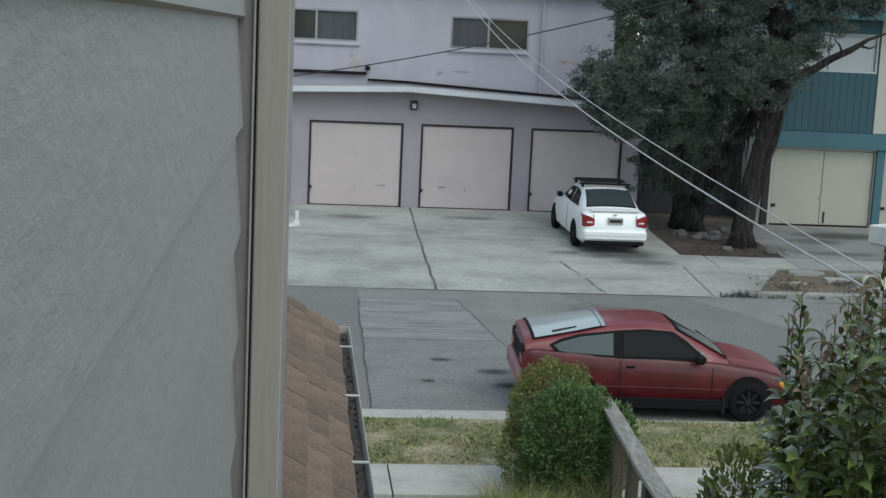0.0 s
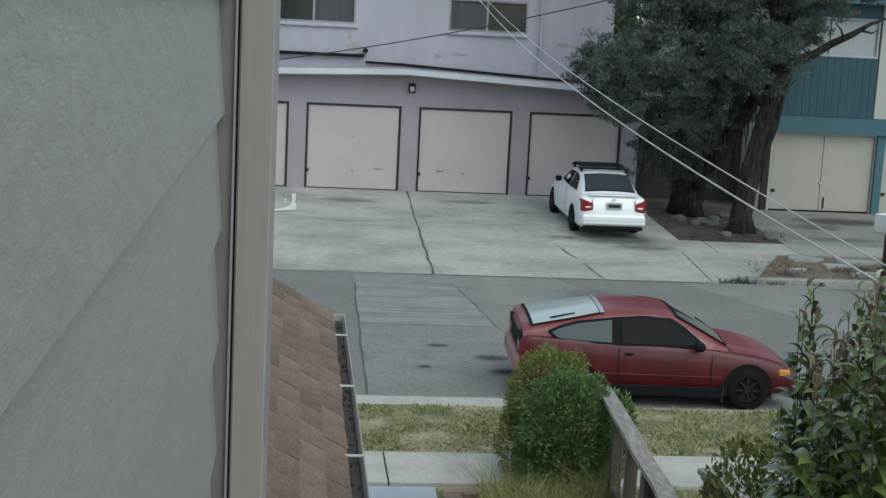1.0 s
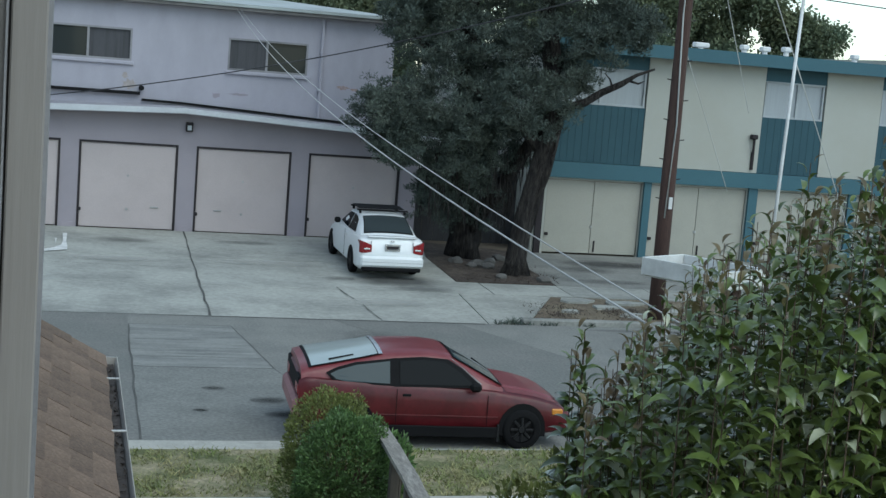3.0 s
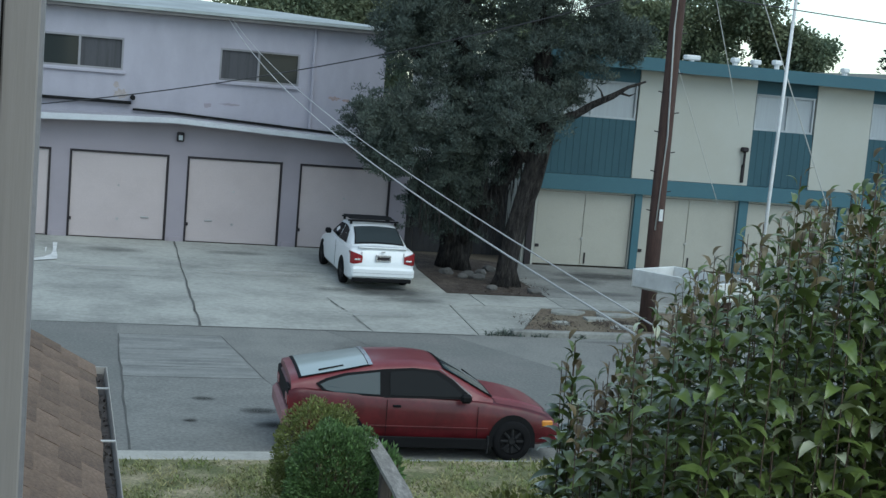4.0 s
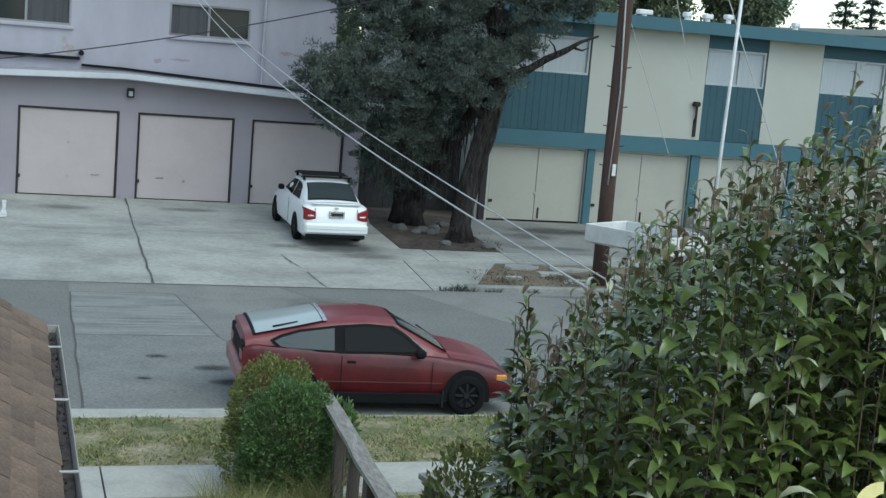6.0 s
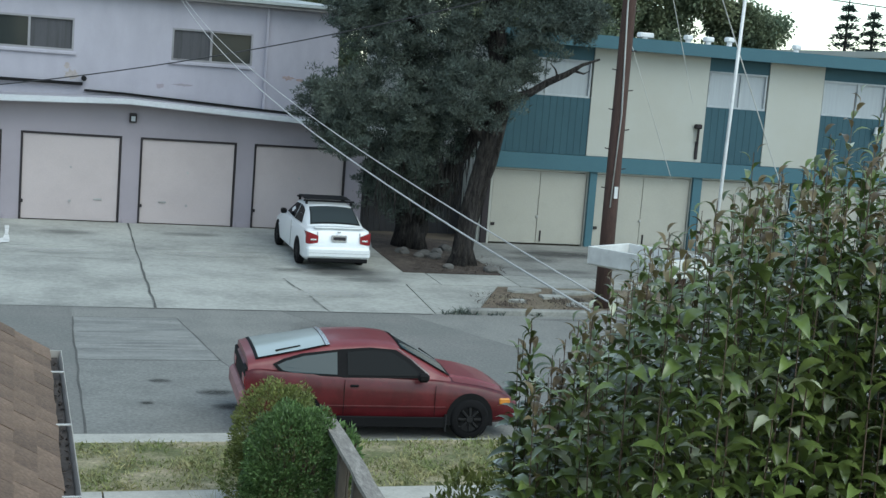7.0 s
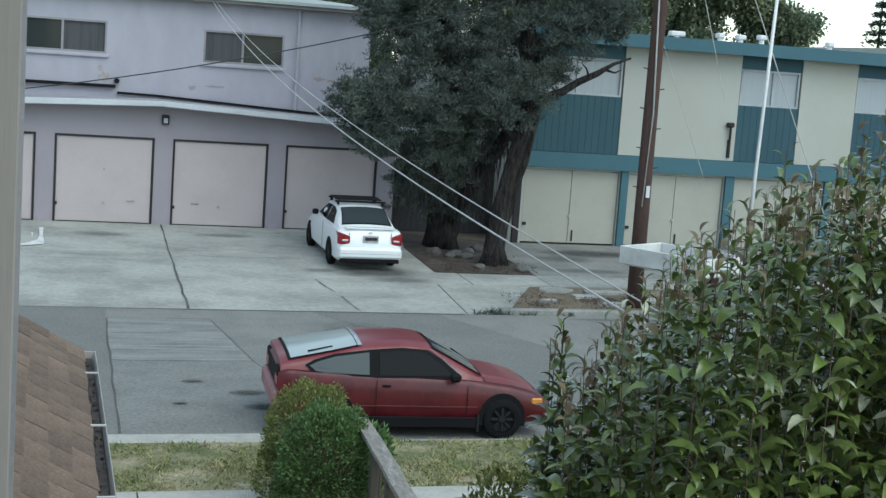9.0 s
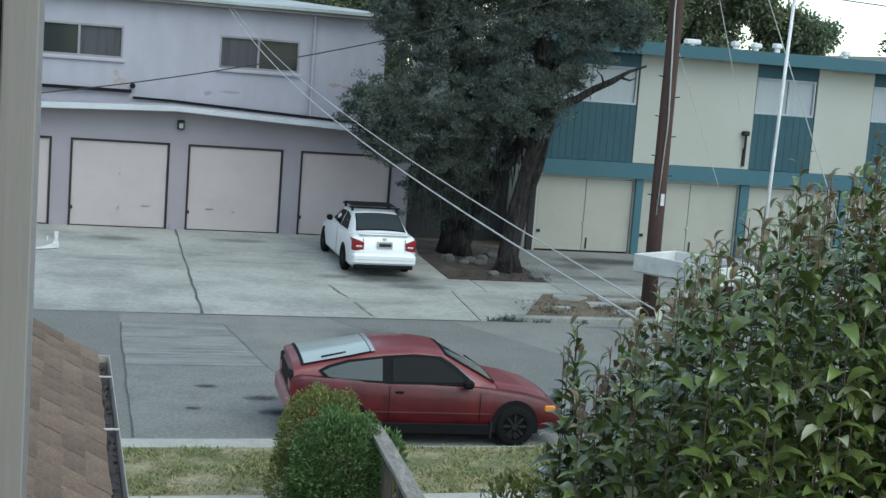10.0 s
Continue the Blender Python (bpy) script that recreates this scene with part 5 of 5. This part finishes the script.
lobes = [((8.6, 31.4, 4.3), (1.9, 1.2, 0.85), 420), ((7.1, 31.2, 3.85), (0.95, 0.9, 0.55), 230), ((7.3, 31.2, 3.15), (0.6, 0.6, 0.45), 130), ((6.5, 31.2, 4.0), (0.4, 0.5, 0.3), 60), ((9.0, 32.6, 2.0), (0.9, 0.5, 0.7), 150), ((10.1, 32.8, 2.1), (0.5, 0.4, 0.8), 110), ((12.9, 31.0, 6.1), (0.5, 0.5, 0.35), 60), ((10.3, 31.0, 4.4), (1.3, 1.2, 0.9), 330), ((8.9, 31.6, 5.8), (2.0, 1.3, 0.9), 430), ((7.7, 31.4, 6.3), (0.9, 1.0, 0.6), 180),
         ((8.7, 31.8, 3.3), (1.2, 0.9, 0.8), 260), ((9.3, 32.2, 2.6), (0.8, 0.6, 0.8), 170), ((11.2, 31.2, 5.9), (1.5, 1.2, 0.7), 320), ((12.6, 31.1, 6.5), (1.0, 0.9, 0.5), 170), ((9.6, 31.6, 7.4), (2.6, 1.6, 1.2), 500), ((11.4, 31.4, 7.6), (1.8, 1.4, 1.0), 300),
         ((9.6, 31.8, 8.6), (2.6, 1.5, 1.0), 380), ((7.9, 31.6, 7.4), (0.9, 0.9, 0.8), 170), ((10.9, 31.0, 5.1), (1.1, 0.9, 0.5), 170), ((10.1, 32.3, 3.3), (0.8, 0.5, 0.7), 150), ((11.6, 31.3, 4.9), (0.35, 0.4, 0.25), 30)]
for i, (c, r, n) in enumerate(lobes):
    p, d = ball_points(int(n * 0.9), c, r, 0.45, 0.55, i * 3.1)
    gap = np.array([noise.noise(Vector(q * 0.9)) for q in p])
    p = p[gap > -0.36]
    per = 72
    off = prng.normal(0, 1, (len(p) * per, 3))
    off /= np.linalg.norm(off, axis=1, keepdims=True)
    off *= prng.uniform(0.4, 1.0, (len(off), 1))
    size = np.repeat(prng.uniform(0.13, 0.24, (len(p), 1)), per, 0)
    cc = np.repeat(p, per, 0) + off * size * np.array((1.15, 1.15, 0.75))
    v, f = leaf_cloud(cc, off + np.array((0, 0, 0.45)), 0.1, 0.022, 0.4)
    V.append(v), Fc.append(f + base)
    base += len(v)
quads("crown", np.concatenate(V), np.concatenate(Fc), "cypress_leaf", cyp, "dense dark grey-green sprays")["kind"] = "stuff"
# hanging dry strands below the crown
c = np.stack([prng.uniform(8.3, 10.9, 420), prng.uniform(31.5, 33.3, 420), prng.uniform(1.4, 3.2, 420)], 1)
v, f = leaf_cloud(c, np.tile((0, 0, -1.0), (420, 1)), 0.7, 0.035, 0.12)
quads("dry_strand", v, f, "bark", cyp)["kind"] = "stuff"

# broken concrete bits in the far verge
for i, (x, y, a, b) in enumerate(((10.9, 28.1, 0.42, 0.2), (11.4, 27.6, 0.3, 0.15), (12.0, 28.0, 0.5, 0.16), (11.9, 27.0, 0.35, 0.14), (12.9, 27.4, 0.4, 0.18), (10.5, 27.2, 0.2, 0.1))):
    cb = part("concrete_fragment", plate(bmesh.new(), [(x + a * math.cos(t) * (1 + 0.3 * math.sin(3 * t + i)), y + b * math.sin(t)) for t in (0.2, 1.1, 2.2, 3.3, 4.1, 5.3)], -0.04, 0.035, lie), "concrete")
    tagged(cb, "flat broken piece of pale concrete in the verge", "rubble", "verge rubble")

# stones in the bed
rng = random.Random(21)
for i, (x, y, s) in enumerate(((9.75, 31.9, 0.2), (9.95, 31.7, 0.17), (9.55, 31.8, 0.14), (10.85, 30.1, 0.17), (9.9, 30.4, 0.14), (10.2, 32.4, 0.16), (10.6, 32.9, 0.18), (9.3, 32.3, 0.18))):
    bm = bmesh.new()
    bmesh.ops.create_icosphere(bm, subdivisions=2, radius=s)
    for v in bm.verts:
        v.co *= 1 + 0.35 * noise.noise(v.co * 6 + Vector((i, 0, 0)))
        v.co.z *= 0.55
    st = part("stone", bm, "stone")
    st.location = (x, y, lie(y) + 0.4 * s)
    tagged(st, "rough grey stone lying in the mulch bed", "stone", "bed stones")


def leafy(name, mat, blobs, long, wide, label, category, stems=None):
    """A clipped shrub: short stems and a crown of small leaves."""
    sh = thing(name, (0, 0, 0), label, category)
    V, Fc, base = [], [], 0
    for i, (c, r, n) in enumerate(blobs):
        p, d = ball_points(n, c, r, 0.72, 0.16, i * 5.7 + r[0])
        v, f = leaf_cloud(p, d + np.array((0, 0, 0.3)), long, wide, 0.55)
        V.append(v), Fc.append(f + base)
        base += len(v)
    quads("crown", np.concatenate(V), np.concatenate(Fc), mat, sh)["kind"] = "stuff"
    bm = bmesh.new()
    c, r = blobs[0][0], blobs[0][1]
    for k in range(9):
        a = k * 0.7
        limb(bm, [(c[0] + 0.1 * math.cos(a), c[1] + 0.1 * math.sin(a), 0.1), (c[0] + 0.4 * r[0] * math.cos(a), c[1] + 0.4 * r[1] * math.sin(a), c[2]), (c[0] + 0.7 * r[0] * math.cos(a), c[1] + 0.7 * r[1] * math.sin(a), c[2] + 0.5 * r[2])], [0.03, 0.02, 0.006], 5)
    part("stem", bm, "stem", sh)["kind"] = "stuff"
    return sh


leafy("round_shrub", "hedge_leaf", [((2.86, 13.4, 0.72), (0.53, 0.5, 0.72), 17000), ((2.7, 13.3, 0.45), (0.4, 0.4, 0.4), 5000)], 0.044, 0.02, "dense rounded dark green clipped shrub by the fence", "shrub")
leafy("box_shrub", "box_leaf", [((2.8, 14.05, 0.9), (0.5, 0.45, 0.62), 11000), ((2.5, 14.0, 0.5), (0.3, 0.3, 0.45), 3400)], 0.04, 0.018, "yellow-green shrub behind the rounded one", "shrub")
leafy("sapling_bush", "hedge_leaf", [((3.5, 13.9, 0.7), (0.2, 0.3, 0.4), 420), ((3.65, 14.2, 0.3), (0.25, 0.25, 0.25), 300)], 0.09, 0.045, "loose leafy bush beyond the fence", "shrub")
leafy("yard_shrub", "box_leaf", [((2.16, 6.0, 2.4), (0.25, 0.3, 0.66), 2600), ((2.42, 6.0, 2.5), (0.3, 0.3, 0.75), 2000), ((2.3, 6.1, 1.5), (0.5, 0.5, 0.9), 1600)], 0.046, 0.02, "loose yellow-green shrub with fine leaves", "shrub")
leafy("flowering_shrub", "box_leaf", [((3.6, 8.2, 1.7), (0.5, 0.6, 0.7), 1300), ((3.9, 8.0, 2.1), (0.7, 0.7, 0.75), 1800), ((4.75, 10.3, 0.7), (0.6, 0.6, 0.6), 1100), ((3.95, 8.4, 0.9), (0.6, 0.6, 0.7), 1000)], 0.085, 0.035, "loose yellow-green shrub with pale blossoms", "shrub")


def blades(name, n, area, tall, wide, mat, z, label, lean=0.35):
    x0, x1, y0, y1 = area
    b = np.stack([prng.uniform(x0, x1, n), prng.uniform(y0, y1, n), np.full(n, z)], 1)
    k = np.array([noise.noise(Vector((p[0] * 1.6, p[1] * 1.6, 0))) for p in b])
    keep = prng.uniform(0, 1, n) < 0.5 + 1.1 * k
    b, k = b[keep], k[keep]
    n = len(b)
    h = tall * prng.uniform(0.4, 1.3, (n, 1)) * (1 + 0.5 * k[:, None])
    a = prng.uniform(0, 6.283, n)
    s = np.stack([np.cos(a), np.sin(a), np.zeros(n)], 1) * wide
    l = np.concatenate([prng.normal(0, lean, (n, 2)), np.ones((n, 1))], 1) * h
    mid = b + l * 0.55
    tip = b + l * np.array((1.6, 1.6, 0.95))
    v = np.stack([b - s, b + s, mid + s * 0.7, mid - s * 0.7, tip], 1).reshape(-1, 3)
    i = 5 * np.arange(n)[:, None]
    faces = [tuple(q) for q in np.concatenate([i, i + 1, i + 2, i + 3], 1)] + [tuple(q) for q in np.concatenate([i + 3, i + 2, i + 4], 1)]
    return tagged(quads(name, v, faces, mat), label, "grass", kind="stuff")


blades("lawn_grass", 26000, (-0.5, 9.5, 14.64, 16.5), 0.05, 0.008, "grass_green", 0.138, "short patchy half-dry lawn grass on the verge", 0.7)
blades("tall_grass", 9500, (1.95, 3.15, 11.6, 13.5), 0.44, 0.004, "grass_tall", 0.115, "tall yellow-green grass in front of the shrub", 0.3)
blades("yard_grass", 9000, (1.9, 6.5, 9.0, 13.5), 0.12, 0.008, "grass_green", 0.118, "untidy grass of the front yard", 0.6)
blades("kerb_weeds", 500, (8.4, 10.6, 25.95, 26.25), 0.1, 0.015, "cypress_leaf", 0.0, "low green weeds growing along the far kerb", 0.7)
blades("verge_litter", 2200, (9.4, 14.1, 26.3, 28.4), 0.06, 0.012, "mulch", 0.1, "dry grass and litter on the far verge strip", 1.0)
blades("bed_litter", 1800, (8.8, 11.3, 29.9, 35.0), 0.1, 0.014, "mulch", 0.24, "dry leaf litter and twigs in the mulch bed", 1.2)

# the big glossy shrub close to the window: upright stems set with long leaves
shrub = thing("photinia_shrub", (0, 0, 0), "tall glossy green shrub with long leaves and reddish tips", "shrub")
EDGE = [(0.34, -0.5), (0.375, -0.4), (0.395, -0.29), (0.412, -0.23), (0.44, -0.198), (0.467, -0.162), (0.52, -0.115), (0.588, -0.078), (0.67, -0.05), (0.74, -0.025), (0.9, -0.01), (1.6, 0.0)]


def blade_leaf():
    """One long leaf along +x, folded at the rib and drooping at the tip, 1 long."""
    vs, fs = [], []
    for x, w, z in ((0, 0.014, 0), (0.14, 0.11, 0.09), (0.36, 0.185, 0.165), (0.6, 0.18, 0.15), (0.82, 0.105, 0.04), (0.97, 0.005, -0.12)):
        vs += [(x, -w, z + 0.35 * w), (x, 0, z), (x, w, z + 0.35 * w)]
    for i in range(5):
        for k in range(2):
            fs.append((3 * i + k, 3 * i + k + 1, 3 * i + k + 4, 3 * i + k + 3))
    return np.array(vs), fs


LV, LF = blade_leaf()
stems_bm = bmesh.new()
leaf_mats, tip_mats, sheen_mats = [], [], []
rng = random.Random(17)
count = 0
while count < 300:
    a, y = rng.uniform(0.392, 1.25), rng.uniform(3.55, 5.3)
    shoot = count % 90 == 10
    if shoot:
        a, y = rng.uniform(0.386, 0.4), 4.3
    x = a * y
    if not shoot and (x - 3.1) ** 2 / 3.2 + (y - 4.5) ** 2 / 1.3 > 1.15:
        continue
    count += 1
    top_z = 4.95 + curve_z(EDGE, a) * y + rng.choice((-0.35, -0.2, -0.1, -0.05, 0.0, 0.03)) * rng.uniform(0.5, 1)
    if shoot:
        top_z = 4.95 - rng.uniform(0.19, 0.23) * y
    if count % 6 == 0:
        top_z += rng.uniform(0.08, 0.3) * min(1.0, max(0.3, (a - 0.4) * 3))
    foot = Vector((3.0 + (x - 3.0) * 0.3, 4.5 + (y - 4.5) * 0.3, 0.12))
    head = Vector((x, y, top_z))
    knee = Vector((x, y, top_z - 2.1)).lerp(foot, 0.12)
    pts = [foot, foot.lerp(knee, 0.5), knee, knee.lerp(head, 0.5) + Vector((rng.uniform(-0.04, 0.04), rng.uniform(-0.04, 0.04), 0)), head]
    limb(stems_bm, pts, [0.02, 0.009, 0.0045, 0.003, 0.0015], 5)
    n = rng.randint(80, 100)
    for i in range(n):
        f = i / n
        p = head.lerp(knee, f ** 0.9) + Vector((rng.uniform(-0.02, 0.02), rng.uniform(-0.02, 0.02), 0))
        az = i * 2.4 + rng.uniform(-0.5, 0.5)
        lift = 50 * (1 - f * 8) if f < 0.08 else rng.uniform(-12, 40)
        size = (0.05 + 0.55 * f if f < 0.08 else rng.uniform(0.08, 0.138))
        m = Matrix.Translation(p) @ Euler((rng.uniform(-0.4, 0.4), -radians(lift), az)).to_matrix().to_4x4() @ Matrix.Diagonal((size, size, size, 1))
        # a few upper leaves get the pale colour that paints glints
        (tip_mats if f < 0.07 and rng.random() < 0.45 else sheen_mats if f < 0.5 and rng.random() < 0.06 else leaf_mats).append(m)
part("stem", stems_bm, "stem", shrub, smooth=True)["kind"] = "stuff"


def leaf_mesh(mats):
    H = np.concatenate([LV, np.ones((len(LV), 1))], 1)
    v = np.concatenate([(H @ np.array(m).T)[:, :3] for m in mats])
    f = np.concatenate([np.array(LF) + i * len(LV) for i in range(len(mats))])
    return v, f


leaf_mats.sort(key=lambda m: m.translation.y * 1.5 + max(0, 3.4 - m.translation.z) * 2 + max(0, m.translation.x - 2.6) * 0.6 - m.translation.z * 0.4)
leaf_mats = leaf_mats[:3000:10] + [m for i, m in enumerate(leaf_mats) if i >= 3000 or i % 10]
one = bpy.data.meshes.new("leaf")
one.from_pydata([tuple(v) for v in LV], [], LF)
one.materials.append(M["near_leaf"])
one.polygons.foreach_set("use_smooth", [True] * len(one.polygons))
for m in leaf_mats[:300]:
    lf = new("leaf", one)
    lf.parent = shrub
    lf.matrix_world = m
for nm, ms, mt in (("foliage", leaf_mats[300:], "shrub_leaf"), ("young_leaves", tip_mats, "shrub_tip"), ("pale_leaves", sheen_mats, "pale_leaf")):
    ob = quads(nm, *leaf_mesh(ms), mt, shrub, {"young_leaves": "reddish young shoots", "pale_leaves": "pale glossy leaves"}.get(nm, ""))
    ob["kind"] = "stuff"
    ob.data.polygons.foreach_set("use_smooth", [True] * len(ob.data.polygons))


# far trees and conifers
def far_tree(x, y, h, r, n, label, z_base=0.45, mat="far_leaf"):
    t = thing("far_tree", (x, y, z_base), label, "tree", "far trees")
    part("trunk", limb(bmesh.new(), [(0, 0, 0), (0.1, 0, h * 0.4), (0.3, 0.1, h * 0.75)], [0.35, 0.25, 0.1], 8), "bark", t, smooth=True)
    V, Fc, base = [], [], 0
    for i in range(n):
        a = prng.uniform(0, 6.283)
        q = prng.uniform(0, 0.75)
        c = (r * q * math.cos(a), r * q * math.sin(a), h * 0.68 + prng.uniform(-0.22, 0.22) * h)
        rr = r * prng.uniform(0.28, 0.45)
        p, d = ball_points(110, c, (rr, rr, rr * 0.75), 0.6, 0.4, i + x)
        cc, oo = clumps(p, d, 14, 0.2)
        v, f = leaf_cloud(cc, oo, 0.22, 0.12, 0.7)
        V.append(v), Fc.append(f + base)
        base += len(v)
    quads("crown", np.concatenate(V), np.concatenate(Fc), mat, t)["kind"] = "stuff"


for x, y, h, r in ((9.4, 64, 9.2, 2.9), (12.5, 66, 10, 3.6), (16.5, 64, 10.5, 3.6), (22, 64, 9.6, 3.2), (26.0, 60, 10.6, 3.0), (30.0, 61, 11.0, 3.6), (33.5, 60, 9.4, 2.6)):
    far_tree(x, y, h, r, 16, "broad green tree behind the houses")


def conifer(x, y, h):
    t = thing("far_conifer", (x, y, 0.45), "dark narrow conifer on the skyline", "tree", "far conifers")
    part("trunk", rod(bmesh.new(), (0, 0, 0), (0, 0, h), 0.22, 0.03), "bark", t)
    cs, os = [], []
    for k in range(14):
        z = h * (0.35 + 0.65 * k / 14)
        r = 1.9 * (1 - (z / h - 0.35) / 0.68) + 0.1
        for j in range(7):
            a = j * 0.9 + k * 0.7 + prng.uniform(-0.2, 0.2)
            for s in np.linspace(0.15, 1, 7):
                cs.append((r * s * math.cos(a), r * s * math.sin(a), z - 0.22 * r * s + prng.normal(0, 0.05)))
                os.append((math.cos(a), math.sin(a), 0.2))
    c, o = clumps(np.array(cs), np.array(os), 4, 0.06)
    v, f = leaf_cloud(c, o, 0.26, 0.07, 0.45)
    quads("crown", v, f, "conifer", t)["kind"] = "stuff"


conifer(39.3, 60, 9.4)
conifer(41.5, 61, 9.2)

# ---------------------------------------------------------------- small things
# white paint spill on the driveway
rng = random.Random(9)
bm = bmesh.new()
for outline in ([(-1.5, 31.25), (-0.9, 31.3), (-0.35, 31.65), (-0.02, 31.9), (0.05, 32.3), (-0.02, 33.0), (-0.04, 34.2), (-0.08, 34.2), (-0.1, 33.1), (-0.14, 32.5), (-0.25, 32.1), (-0.5, 31.85), (-1.0, 31.55), (-1.5, 31.42)],
                [(-0.27, 32.6), (-0.23, 32.6), (-0.22, 33.4), (-0.25, 33.4)], [(-0.62, 32.1), (-0.5, 32.12), (-0.56, 32.25)]):
    bm.faces.new([bm.verts.new((x + rng.uniform(-0.04, 0.04), y, lie(y) + 0.02)) for x, y in outline])
spill = part("paint_spill", bm, "white_paint", drive)

# yellow garden ornament on a stick
orn = thing("garden_ornament", (2.1, 2.76, 3.9), "yellow sheet-metal pinwheel ornament on a stick in the shrub", "ornament")
for k in range(3):
    a0 = radians(100 + 120 * k)
    outer = [(0.076 * math.cos(a0 + t), 0.076 * math.sin(a0 + t)) for t in np.linspace(0, 1.6, 9)]
    inner = [(0.024 * math.cos(a0 + t) + 0.02 * math.cos(a0 + 0.2), 0.024 * math.sin(a0 + t) + 0.02 * math.sin(a0 + 0.2)) for t in np.linspace(1.6, 0, 6)]
    part("vane", prism(bmesh.new(), outer + inner, -0.002 + 0.001 * k, 0.002 + 0.001 * k), "yellow_paint", orn).rotation_euler = (radians(-40), 0, 0)
part("hub", rod(bmesh.new(), (0, -0.012, 0), (0, 0.006, 0), 0.022, 0.02, 10), "yellow_paint", orn)
part("stick", rod(bmesh.new(), (0, 0.006, 0.0), (0.02, 0.05, -3.78), 0.008), "old_wood_dark", orn)
orn.rotation_euler = (0, 0, radians(-35))

# shingles of the porch roof, course by course
roof = new("shingle_roof")
roof.parent = house
sh_me = []
for k in range(4):
    bm = bmesh.new()
    w = (0.3, 0.26, 0.33, 0.29)[k]
    box(bm, -0.02, 0.175, 0.003, w - 0.003, 0, (0.012, 0.015, 0.011, 0.014)[k], 0.0)
    for v in bm.verts:
        if v.co.x > 0.1:
            v.co.x += rng.uniform(-0.008, 0.008)
    me = bpy.data.meshes.new("shingle")
    bm.to_mesh(me)
    bm.free()
    me.materials.append(M["shingle"])
    sh_me.append((me, w))
tilt = math.atan(SL)
total = 0
for c in range(9):
    x = 0.292 - 0.14 * c * math.cos(tilt)
    y = 2.66 + rng.uniform(0, 0.28) if c < 6 else 5.5
    while y < 9.86 and total < 300:
        me, w = sh_me[rng.randrange(4)]
        s = new("shingle", me)
        s.parent = roof
        s.matrix_world = Matrix.Translation((x, min(y, 9.92 - w), 2.735 + (0.3 - x) * SL)) @ Euler((0, tilt - 0.03, 0)).to_matrix().to_4x4() @ Matrix.Translation((-0.17, 0, 0))
        y += w
        total += 1
bm = bmesh.new()
for c in range(9, 26):
    x = 0.292 - 0.14 * c * math.cos(tilt)
    for k in range(24):
        m = Matrix.Translation((x, 2.66 + k * 0.3 + (c % 2) * 0.15, 2.735 + (0.3 - x) * SL)) @ Euler((0, tilt - 0.03, 0)).to_matrix().to_4x4() @ Matrix.Translation((-0.17, 0, 0))
        vs = [bm.verts.new(m @ Vector(p)) for p in ((-0.02, 0.003, 0.008), (0.175, 0.003, 0.008), (0.175, 0.297, 0.008), (-0.02, 0.297, 0.008))]
        bm.faces.new(vs)
part("upper_shingles", bm, "shingle", roof)["kind"] = "stuff"
